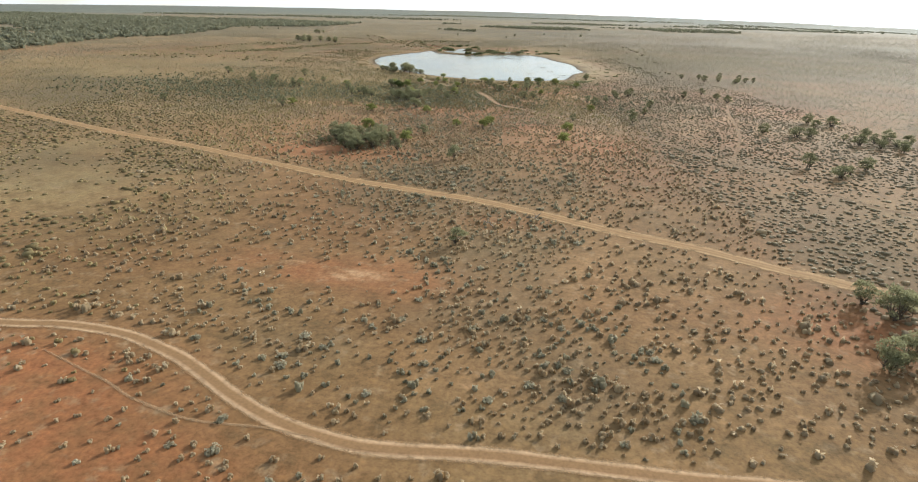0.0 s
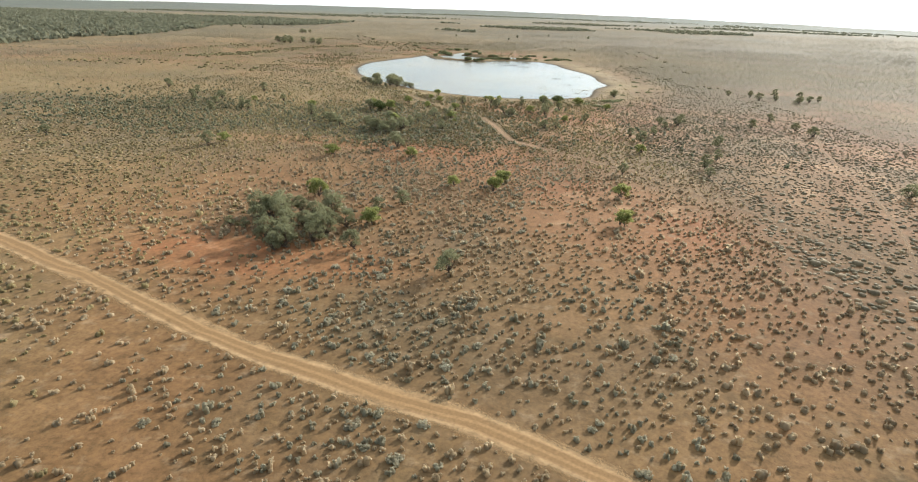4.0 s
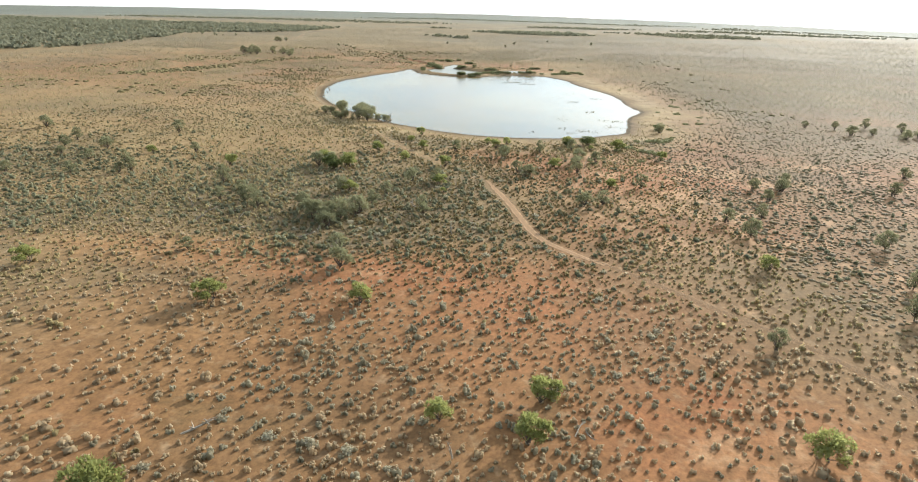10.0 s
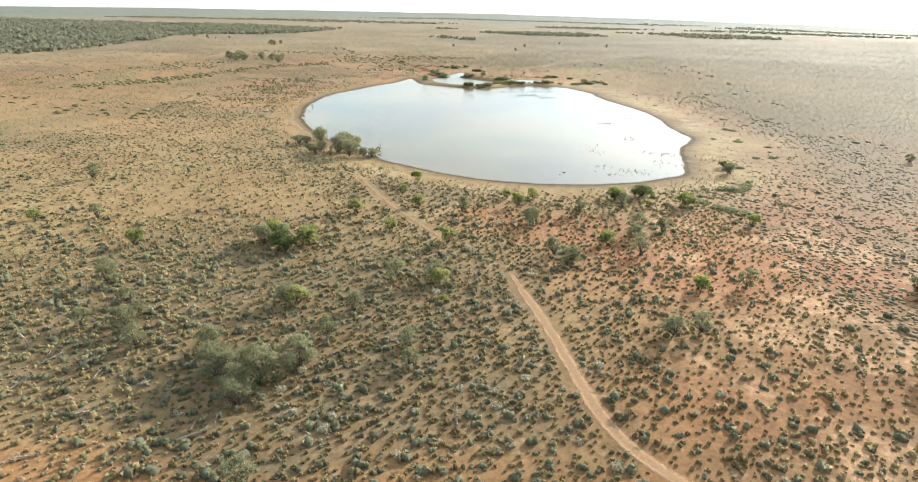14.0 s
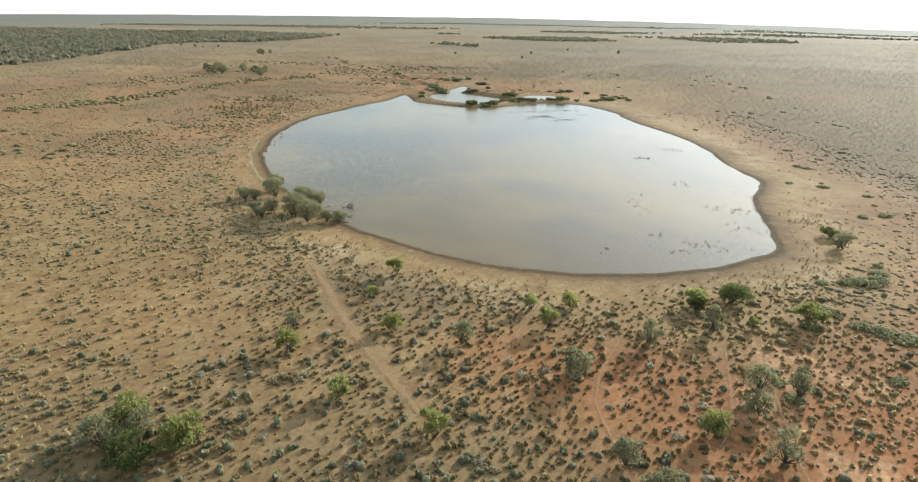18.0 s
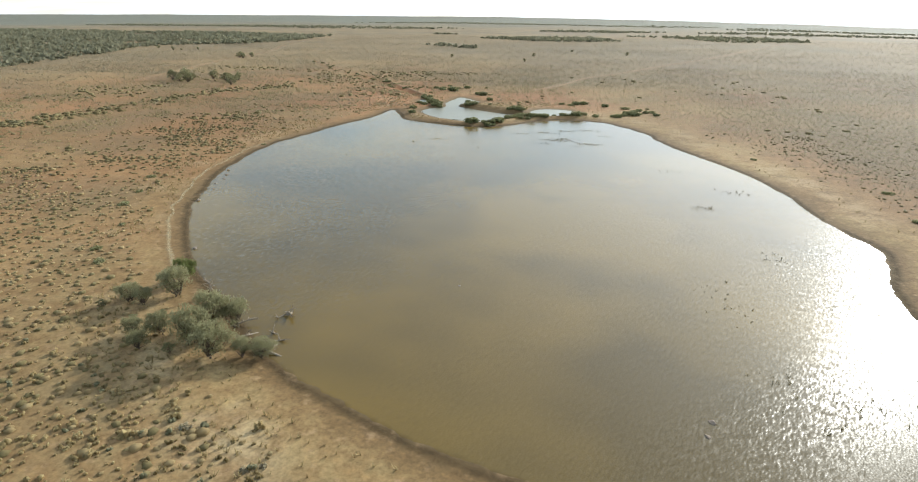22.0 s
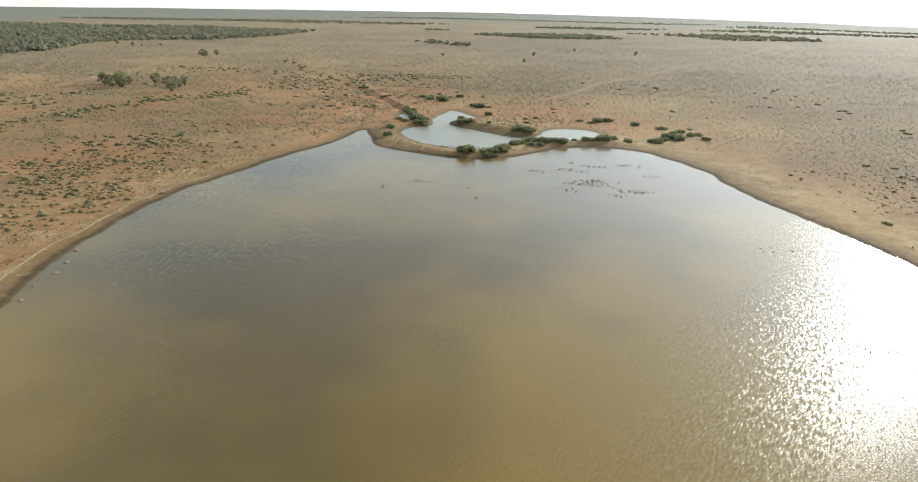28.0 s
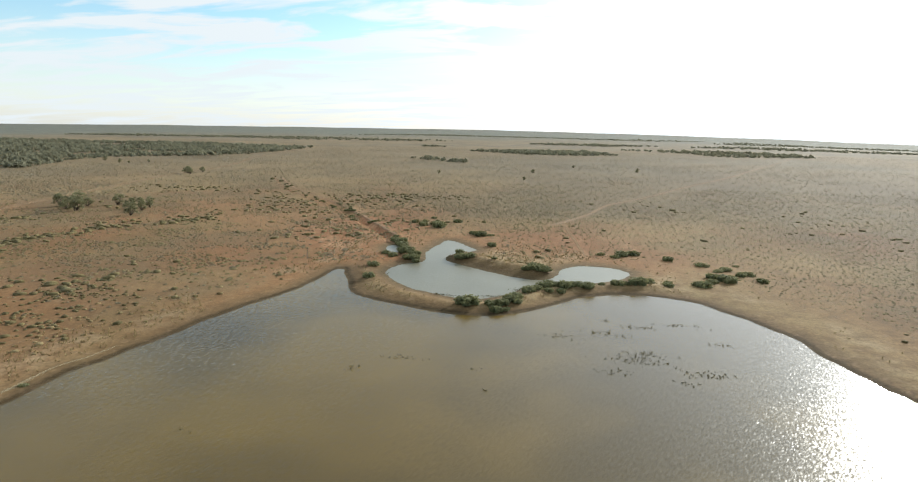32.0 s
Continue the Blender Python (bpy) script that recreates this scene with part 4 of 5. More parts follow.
plant(MULGA, [(-9.1, 330.4), (-18.5, 324.1), (-27.9, 314.8), (-7.4, 315.2), (-42.9, 320.5), (-8.4, 311.6), (-2.9, 315.6), (-8.6, 303.8), (-48.3, 284.9), (-24.0, 301.0), (-20.4, 297.8), 
              (-48.5, 234.0), (-61.9, 274.2), (-42.5, 286.2), (-28.9, 316.9), (-21.6, 296.7), (-8.0, 275.2), (-4.1, 277.0), (6.7, 293.3), (20.3, 270.7), (28.1, 274.8), (22.8, 263.5), (34.1, 288.9), (42.0, 301.9)], 4, 0.80, 1.13)
plant(GROVE, [(-61.2, 255.3), (-57.2, 251.5), (-56.6, 256.3), (-53.6, 259.4), (-65.7, 260.6), (-59.5, 258.0), (-58.5, 254.0), (-63.0, 257.5)], 5, 0.83, 1.16)
plant(MULGA, [(-113.6, 300.5), (-117.4, 279.0), (-119.2, 277.0), (-79.2, 262.7), (-84.9, 262.6), (-75.2, 259.6), (-40.7, 262.0), (-52.5, 266.1), (12.9, 221.2), (-90.9, 274.9), (-79.3, 266.3), (41.0, 244.2), (34.5, 224.5), (45.5, 261.6),
              (66.4, 300.1), (-134.5, 325.4), (-141.8, 301.8), (-155.4, 307.0), (-178.3, 320.8), (106.2, 400.1), (116.2, 393.9), (80.6, 298.8), (-19.4, 154.2), (-34.3, 184.6), (-38.0, 180.0), (-36.6, 160.1), (-48.2, 179.5)], 6, 0.80, 1.18)
plant(MULGA, [(-139.2, 298.3), (-152.5, 298.6), (-134.8, 286.3), (-129.1, 273.2), (-123.2, 284.7), (-84.1, 270.1), (-51.7, 274.2), (-41.9, 265.9), (-67.0, 320.6), (-144.9, 271.4), (-76.0, 236.1), (-51.0, 241.0), (-145.6, 289.2)], 34, 0.67, 1.03)
plant(GROVE, [(23.5, 368.4), (33.6, 297.7), (40.0, 297.7), (78.5, 319.2), (102.1, 385.2), (93.1, 394.9), (83.0, 396.3), (93.6, 382.9), (100.8, 244.2), (107.2, 239.1), (77.4, 158.9), (88.5, 170.6), (77.2, 218), (85.9, 212.7), (90.8, 214.1),
              (117.5, 385.2), (111.2, 380.6), (83.7, 290.9), (101.8, 204.7), (106.5, 201.1), (110.9, 197.6), (108.6, 217), (113, 211.1), (116.9, 207)], 35, 0.83, 1.10)
plant(MULGA, [(35.2, 233.0), (-99.1, 221.2), (-149.2, 220.6), (-8.8, 95.3), (73.6, 168.8), (81.1, 162.7), (107.2, 207.8), (112.6, 204.8), (99.6, 210.4), (98.4, 230.9), (113.5, 385.0), (123.0, 388.4)], 7, 0.74, 1.18)
plant(GROVE, [(52.5, 82.1), (45.4, 68.8), (55.5, 85.2), (48.8, 71.3), (50.2, 85.9)], 8, 0.94, 1.21)
plant(GROVE, [(-48.7, 156.7), (-47.7, 158.4), (-56.1, 166.3), (-56.2, 171.4), (-55.4, 174.4), (-58.4, 171.9), (-50.6, 166.1), (-48.3, 168.2), (-47.6, 172.1), (-43.1, 164.7), (-43.9, 161.7), (-49.4, 162.2), (-44.6, 170.4), (-41.0, 169.6), (-46.2, 177.2),
              (-51.9, 175.0), (-53.2, 169.4), (-46.0, 165.9), (-51.6, 159.8)], 9, 0.86, 1.16)
plant(MULGA, [(-57.8, 164.3), (-60.9, 164.8)], 10, 0.59, 0.70)
plant(WATTLE, [(-67.8, 295.6), (-74.5, 297.5)], 36, 1.3, 1.5)
plant(MULGA, [(-75.2, 294.0), (-72.5, 296.0)], 37, 1.0, 1.3)
plant(DARK, [(-71.0, 292.6)], 38, 1.0, 1.05)
plant(DARK, [(-3.8, 339.9)], 11, 1.00, 1.06)
plant(DARK, [(-9.6, 337.0), (23.6, 374.6)], 12, 0.62, 0.79)
plant(GUM, [(-97.6, 377.6), (-86.4, 369.3), (-83.7, 370.2), (-82.4, 362.6), (-86.6, 364.6)], 13, 0.92, 1.12, 1.0)
plant(DARK, [(-99.6, 382.6)], 39, 0.86, 0.9, 1.3)
plant(GUM, [(-100.6, 373.8), (-103.5, 374.6), (-92.6, 366.2), (-78.9, 363.4), (-76.2, 363.8), (-96.0, 365.6), (-93.0, 362.4)], 14, 0.60, 0.80, 0.85)
plant(MULGA, [(-90.2, 367.8), (-88.4, 362.2), (-80.6, 366.2), (-95.4, 371.2), (-102.4, 377.4), (-106.0, 372.0), (-98.2, 368.6)], 40, 0.36, 0.55, 0.7)
plant(GROVE, [(-285, 658), (-275, 650), (-267, 647), (-273, 661), (-280, 663), (-263, 669), (-250, 661), (-253, 672), (-243, 665), (-235, 641), (-240, 655), (-335, 843), (-336, 862), (-342, 850)], 15, 1.21, 1.76)
plant(GROVE, [(-468, 934), (-461, 938), (-450, 953), (-504, 959), (-146.6, 926), (-69, 882), (-63, 961), (-480, 950), (40, 1010), (-20, 1060)], 16, 0.7, 1.1)


# ---------------------------------------------------------------- the scrub of the plain
def dome(r, c, rad, tall, sides):
    """One rounded tuft: two rings and a top."""
    a = np.arange(sides) / sides * 6.283 + r.uniform(0, 6.28)
    ring = [np.stack([np.cos(a + 0.3 * k), np.sin(a + 0.3 * k), 0 * a], 1) * (rad * f) * r.uniform(0.82, 1.18, (sides, 1)) + [c[0], c[1], h * tall] for k, (f, h) in enumerate(((0.9, 0.0), (0.85, 0.65)))]
    v = np.concatenate(ring + [np.array([[c[0], c[1], tall]])])
    f = []
    for k in range(sides):
        n = (k + 1) % sides
        f += [(k, n, sides + n), (k, sides + n, sides + k), (sides + k, sides + n, 2 * sides)]
    return v, np.array(f)


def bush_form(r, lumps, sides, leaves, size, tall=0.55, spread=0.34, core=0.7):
    """A mound of leafy tufts over a twiggy core, about a metre wide; vertices, triangles and a tone shift that paints
    the top lit and the foot shaded.
    """
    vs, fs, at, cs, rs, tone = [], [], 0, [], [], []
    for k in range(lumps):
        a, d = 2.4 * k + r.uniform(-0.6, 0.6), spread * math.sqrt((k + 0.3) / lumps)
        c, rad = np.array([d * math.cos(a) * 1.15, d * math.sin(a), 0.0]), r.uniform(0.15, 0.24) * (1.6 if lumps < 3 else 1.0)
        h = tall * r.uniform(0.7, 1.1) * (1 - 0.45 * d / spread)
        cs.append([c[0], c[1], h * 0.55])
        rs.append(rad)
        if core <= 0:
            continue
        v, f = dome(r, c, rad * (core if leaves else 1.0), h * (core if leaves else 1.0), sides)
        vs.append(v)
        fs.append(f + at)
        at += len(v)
        # shade at the foot and light on top, put into the tone
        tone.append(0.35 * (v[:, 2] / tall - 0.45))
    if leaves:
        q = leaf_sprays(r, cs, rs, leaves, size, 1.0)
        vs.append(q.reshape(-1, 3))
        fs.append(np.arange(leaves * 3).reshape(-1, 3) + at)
        # same painted light over the leaves; coreless forms start darker for the missing shaded core
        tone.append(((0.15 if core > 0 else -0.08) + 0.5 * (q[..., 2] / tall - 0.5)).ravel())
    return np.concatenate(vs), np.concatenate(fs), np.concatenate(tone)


def bush_forms(seed, forms, *shape):
    return [bush_form(np.random.default_rng(seed + k), *shape) for k in range(forms)]


# ---------------------------------------------------------------- low shrubs that stand out one by one
def shrub_kind(kind, seed, tall, wide, lumps, leaves, size, mat):
    r = np.random.default_rng(seed)
    a, d = r.uniform(0, 6.28, lumps), wide * 0.5 * 0.62 * np.sqrt(r.uniform(0, 1, lumps))
    rad = wide * r.uniform(0.18, 0.28, lumps)
    c = np.stack([d * np.cos(a), d * np.sin(a), tall * (0.5 - 0.25 * d / (wide * 0.5)) + 0 * a], 1)
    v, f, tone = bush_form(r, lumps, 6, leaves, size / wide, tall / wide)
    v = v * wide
    # keeps the lit top and shaded foot that bush_form paints into tone
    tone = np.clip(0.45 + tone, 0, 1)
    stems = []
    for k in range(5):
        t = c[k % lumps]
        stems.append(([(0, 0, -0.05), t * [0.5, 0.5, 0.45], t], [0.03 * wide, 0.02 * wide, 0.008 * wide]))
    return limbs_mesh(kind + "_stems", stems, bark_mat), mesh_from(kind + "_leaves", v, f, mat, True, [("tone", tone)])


def shrub_proto(name, meshes, label, group):
    root = new(name)
    root.empty_display_size = 0.2
    part("stems", meshes[0], root)
    part("foliage", meshes[1], root)
    root["free"] = 1
    return tagged(root, label, "shrub", group)


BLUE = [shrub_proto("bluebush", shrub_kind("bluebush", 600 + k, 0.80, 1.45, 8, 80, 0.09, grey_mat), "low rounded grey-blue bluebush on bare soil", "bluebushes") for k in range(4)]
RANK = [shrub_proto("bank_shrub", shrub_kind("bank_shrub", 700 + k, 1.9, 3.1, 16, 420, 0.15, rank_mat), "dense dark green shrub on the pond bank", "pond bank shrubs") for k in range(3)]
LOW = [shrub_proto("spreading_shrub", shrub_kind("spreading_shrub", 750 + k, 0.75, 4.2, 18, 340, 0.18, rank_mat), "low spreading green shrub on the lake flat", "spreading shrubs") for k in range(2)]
plant(RANK, [(-95, 584), (-97, 589), (-99, 593), (-102, 599), (-104, 605), (-103, 587), (-81, 587), (-78, 586.5), (-60, 574.5), (-57, 574), (-55, 574.5), (-58, 577),
             (-54, 559.5), (-50, 558.5), (-62, 546.5), (-65, 541), (-59, 553), (-57, 555.5), (-73, 539.5), (-66, 537.2), (-63, 543.5), (-30, 566), (-46, 561)], 20, 0.95, 1.5)
plant(RANK, [(-105, 648), (-98, 645), (-101, 652), (-79, 630), (-82, 633), (-73, 611), (-29, 605), (-25, 607), (-15, 601), (-7, 580), (-4, 577), (-12, 570), (-9, 574), (6, 578), (2, 584), (-92, 660), (-110, 655), (0, 590)], 21, 0.95, 1.6)
for bank, count_b, wander, seed_b in ((spline([(-82, 591), (-70, 584), (-57, 575.5)]), 3, 1.3, 71), (spline([(-95, 584), (-100, 594), (-105, 606), (-110, 616)]), 14, 1.2, 72),
                                      (spline([(-66, 539), (-62, 545), (-57, 553), (-50, 559), (-44, 562)]), 13, 1.6, 73), (spline([(-106, 588), (-106, 572), (-101, 559)]), 3, 1.5, 74), (spline([(-38, 563), (-28, 567), (-14, 571)]), 7, 1.5, 75)):
    rb = np.random.default_rng(seed_b)
    at_b = bank[np.linspace(0, len(bank) - 1, count_b).astype(int)] + rb.normal(0, wander, (count_b, 2))
    plant(RANK, at_b.tolist(), seed_b, 0.55, 1.15)
plant(LOW, [(17.1, 351.3), (20.2, 351.4), (9.1, 339.6), (10.5, 338.2), (5.2, 333.8), (14.8, 334.1), (17.3, 332.4), (16.7, 325.1), (26.2, 360.0), (38.6, 414.9), (40.4, 438.5), (45.5, 461.7), (24.6, 356.2), (13.2, 350.4), (23.2, 353.0), (12.4, 335.2)], 22, 0.62, 0.95)
plant(LOW, [(10.4, 321.3), (28.3, 375.5), (41.9, 436.4), (0.1, 321.9), (-4.0, 318.6), (-3.3, 315.5), (-8.4, 331.2), (-9.2, 334.4), (39.7, 419.2), (31.1, 418.0), (22.9, 495.1), (67.0, 469.6), (66.3, 458.8), (51.1, 449.4), (42.4, 391.8), (57.2, 451.2), (28.7, 341.5),
            (60, 454), (58.8, 463.4), (48, 446), (44, 400), (46, 408), (37, 390)], 24, 0.42, 0.75)
plant(LOW, [(-136.5, 485.3), (-123.7, 392.2), (-118.9, 387.1), (-140.3, 427.2), (-137.2, 417.6), (-146, 440), (-128, 405)], 26, 0.42, 0.62)
plant(LOW, [(-7.1, 583.3), (0.4, 592.3), (-5.8, 594.8), (-3.2, 588.0), (-31.7, 601.5), (-27.2, 607.1), (-30.0, 604.0), (-12.5, 569.3), (-8.0, 574.5), (5.0, 585.5), (-1.0, 580.0), (4.5, 596.5), (-36.0, 604.5), (-21.4, 570.4), (-78.0, 633.5), (-75.0, 631.0), (-104.0, 668.0), (-101.0, 660.0), (-106.0, 658.0), (-98.5, 655.0)], 25, 0.6, 1.1, 1.1)


def density(x, y, s):
    d = 0.37 + 0.40 * smooth(y, 110, 245) + 0.24 * (smooth(vnoise(x, y, 30, 41), 0.35, 0.7) - 0.35) + patches(x, y, DENSE) - patches(x, y, BARE) - 0.10 * patches(x, y, RED) - 0.04 * patches(x, y, RED2)
    d = d + 0.14 * smooth(y, 225, 265) * smooth(-y, -352, -330) * smooth(x, -190, -140) + 0.16 * np.exp(-((y - 266) / 22) ** 2) * smooth(-x, 15, 45)
    d = d * np.where(y > 380, 1.0, 0.62 + 0.70 * smooth(vnoise(x * 0.8 + y * 0.6, y * 0.8 - x * 0.6, 5.0, 51, 2), 0.30, 0.65))
    west = smooth(-x - 0.3 * (y - 350), 52, 80) * smooth(y, 282, 320)
    d = d + 0.30 * np.exp(-((y - 268) / 26) ** 2) * smooth(-x, 18, 45) * smooth(vnoise(x, y, 11, 73), 0.38, 0.60) - 0.12 * np.exp(-((y - 300) / 24) ** 2) * smooth(-x, 40, 70)
    d = d * (1 - 0.20 * west)
    beach = smooth(x, -45, -15) * smooth(y, 335, 400)
    rough = 9 * (vnoise(x, y, 16, 87) - 0.5)
    clumped = smooth(-x, 95, 135) * smooth(y, 385, 440)      # the west flat: loose islands of shrubs on bare soil
    d = d * (1 - clumped) + clumped * (0.20 + 0.9 * smooth(vnoise(x, y * 1.4, 13, 83, 3), 0.47, 0.61))
    d = d * (1 + 0.7 * np.maximum(smooth(x, 20, 60) * smooth(y, 420, 500), smooth(x, -100, -60) * smooth(y, 630, 680)))
    edge = smooth(s + rough, 6, 16) * (1 - beach) + smooth(s + 2 * rough, 16, 40) * beach
    return np.clip(d, 0.02, 1.35) * edge * (1 - 0.8 * smooth(y + 2 * rough, 540, 830)) * (1 - 0.35 * smooth(y + rough, 325, 395) * smooth(-x, -60, 0))


def reach(x, y):
    """How fully the bushes are built: all of them by the flight line, fewer and larger far to the sides."""
    aside = np.abs(x + 0.14 * y) + 16 * (vnoise(x, y, 30, 23) - 0.5)
    return aside, 1 - 0.45 * smooth(aside, 70, 210)


def scatter(r, x0, x1, y0, y1, scale=1.0):
    cell, turn = 1.28, 0.42
    c, sn = math.cos(turn), math.sin(turn)
    xs, ys = [], []
    for layer in range(2):      # the second layer fills the thickets between the first
        mid, half = ((x0 + x1) / 2, (y0 + y1) / 2), 0.5 * math.hypot(x1 - x0, y1 - y0)
        g = np.arange(-half, half, cell) + 0.5 * cell * layer
        u, v = [q.ravel() for q in np.meshgrid(g, g)]
        x, y = mid[0] + u * c - v * sn, mid[1] + u * sn + v * c
        k = (x > x0) & (x < x1) & (y > y0) & (y < y1)
        x, y = x[k], y[k]
        aside, full = reach(x, y)
        loose = (0.40 + 0.6 * np.maximum(smooth(aside, 70, 150), smooth(y, 300, 380))) * cell
        x, y = x + r.uniform(-1, 1, len(x)) * loose, y + r.uniform(-1, 1, len(x)) * loose
        keep = density(x, y, shore(x, y)) * cell ** 2 * full * scale
        chance = np.minimum(keep, 0.95) if layer == 0 else np.clip(keep - 0.95, 0, 1)
        k = r.uniform(0, 1, len(x)) < chance
        xs.append(x[k])
        ys.append(y[k])
    x, y = np.concatenate(xs), np.concatenate(ys)
    free = np.ones(len(x), bool)
    for line, width in TRACKS:
        lo, hi = line.min(0) - 4, line.max(0) + 4
        near = np.where((x > lo[0]) & (x < hi[0]) & (y > lo[1]) & (y < hi[1]))[0]
        if len(near):
            free[near] &= far_off(x[near], y[near], line) > width * 0.62
    return x[free], y[free]


def thicket(name, r, x, y, forms, sizes, mat, label, category, lowest=-99.0):
    """Every bush as a mound of its own, joined."""
    z = np.maximum(ground_at(x, y), lowest)
    which, turn = r.integers(len(forms), size=len(x)), r.uniform(0, 6.283, len(x))
    tone_b = np.clip(0.45 + 0.5 * (vnoise(x, y, 26, 61) - 0.5) + r.normal(0, 0.16, len(x)), 0, 1)
    vs, fs, tones, at = [], [], [], 0
    for k, (f, faces, tip) in enumerate(forms):
        i = np.where(which == k)[0]
        if not len(i):
            continue
        c, sn = np.cos(turn[i]), np.sin(turn[i])
        sc = sizes[i]
        vx = (f[None, :, 0] * c[:, None] - f[None, :, 1] * sn[:, None]) * sc[:, None] + x[i, None]
        vy = (f[None, :, 0] * sn[:, None] + f[None, :, 1] * c[:, None]) * sc[:, None] + y[i, None]
        vz = f[None, :, 2] * sc[:, None] * r.uniform(0.75, 1.2, (len(i), 1)) + z[i, None] - 0.02
        vs.append(np.stack([vx, vy, vz], -1).reshape(-1, 3))
        fs.append((faces[None] + (np.arange(len(i)) * len(f))[:, None, None]).reshape(-1, faces.shape[1]) + at)
        at += len(i) * len(f)
        # tip is each form's tone shift, for shrubs with painted light and shade by height
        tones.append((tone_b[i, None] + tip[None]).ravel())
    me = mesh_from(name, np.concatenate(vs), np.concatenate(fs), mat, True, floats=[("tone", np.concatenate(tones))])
    return tagged(new(name, me), label, category, kind="stuff")


def bush_sizes(r, count, mean=0.66):
    return np.clip(r.lognormal(math.log(mean), 0.31, count), 0.34, 1.7)


r = np.random.default_rng(31)
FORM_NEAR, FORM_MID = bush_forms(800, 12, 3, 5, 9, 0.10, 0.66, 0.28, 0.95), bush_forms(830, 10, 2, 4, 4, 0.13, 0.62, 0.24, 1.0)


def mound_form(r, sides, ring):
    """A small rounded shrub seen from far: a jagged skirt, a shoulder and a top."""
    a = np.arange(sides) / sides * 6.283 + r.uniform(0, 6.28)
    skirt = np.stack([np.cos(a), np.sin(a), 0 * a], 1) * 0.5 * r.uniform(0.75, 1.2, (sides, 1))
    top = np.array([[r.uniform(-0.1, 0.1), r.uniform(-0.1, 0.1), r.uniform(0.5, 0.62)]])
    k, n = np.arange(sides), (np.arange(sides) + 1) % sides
    # tone values paint shade into the skirt and light into the top
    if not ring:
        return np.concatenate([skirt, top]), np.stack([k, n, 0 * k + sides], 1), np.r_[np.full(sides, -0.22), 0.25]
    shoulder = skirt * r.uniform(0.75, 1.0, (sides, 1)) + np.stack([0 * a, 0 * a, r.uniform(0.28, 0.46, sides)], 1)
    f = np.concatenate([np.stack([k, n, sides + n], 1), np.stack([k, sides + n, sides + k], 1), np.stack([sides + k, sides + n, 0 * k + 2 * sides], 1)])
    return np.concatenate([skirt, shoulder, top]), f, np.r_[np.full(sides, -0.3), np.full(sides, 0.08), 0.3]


FORM_FLAT = [mound_form(np.random.default_rng(870 + k), 5, True) for k in range(8)]
FORM_FAR = [mound_form(np.random.default_rng(880 + k), 5, False) for k in range(8)]
FORM_DIST = [mound_form(np.random.default_rng(890 + k), 4, False) for k in range(8)]
LOW_FLAT, LOW_FAR, LOW_DIST = [[(v * [1.35, 1.2, 0.62], f, t) for v, f, t in form] for form in (FORM_FLAT, FORM_FAR, FORM_DIST)]
bx, by = scatter(r, -330, 330, 28, 850)
aside, full = reach(bx, by)
back = r.uniform(size=len(bx)) < smooth(by + 40 * (vnoise(bx, by, 24, 91) - 0.5), 330 - 70 * smooth(bx, 10, 50), 385 + 70 * smooth(bx, 10, 50))
near = (aside < 30) & ~back
big = np.where(near & (r.uniform(size=len(bx)) < 0.028))[0][:260]
for i in range(len(big)):
    plant([BLUE[i % 4]], [(bx[big[i]], by[big[i]])], 5000 + i, 0.75, 1.25)
rest = np.ones(len(bx), bool)
rest[big] = False
mid_reach = 62 + 16 * smooth(-bx, 30, 60) * smooth(by, 120, 160)
a, b, c, d = near & rest, ~near & (aside < mid_reach) & ~back, (aside >= mid_reach) & (aside < 150) & ~back, (aside >= 150) & ~back
green = r.uniform(size=len(bx)) < np.maximum(0.95 * smooth(-bx - 0.14 * by, 25, 75), smooth(by + 25 * (vnoise(bx, by, 40, 97) - 0.5), 215, 255))
grey = r.uniform(size=len(bx)) < 0.12 + 0.5 * smooth(vnoise(bx, by, 14, 19), 0.48, 0.66)
dry = r.uniform(size=len(bx)) < 0.92 * smooth(bx + 0.14 * by, 35, 85)
sizes = bush_sizes(r, len(bx)) * (1 - 0.26 * smooth(bx + 0.14 * by, 40, 80)) * (0.9 + 0.1 / full) * np.where(grey & near, 1.12, 1.0) * (1 + 0.26 * smooth(-by, -250, -170)) * (1 - 0.22 * smooth(-bx - 0.14 * by, 50, 90)) * (1 + 0.35 * smooth(-bx, 95, 135) * smooth(by, 385, 440))
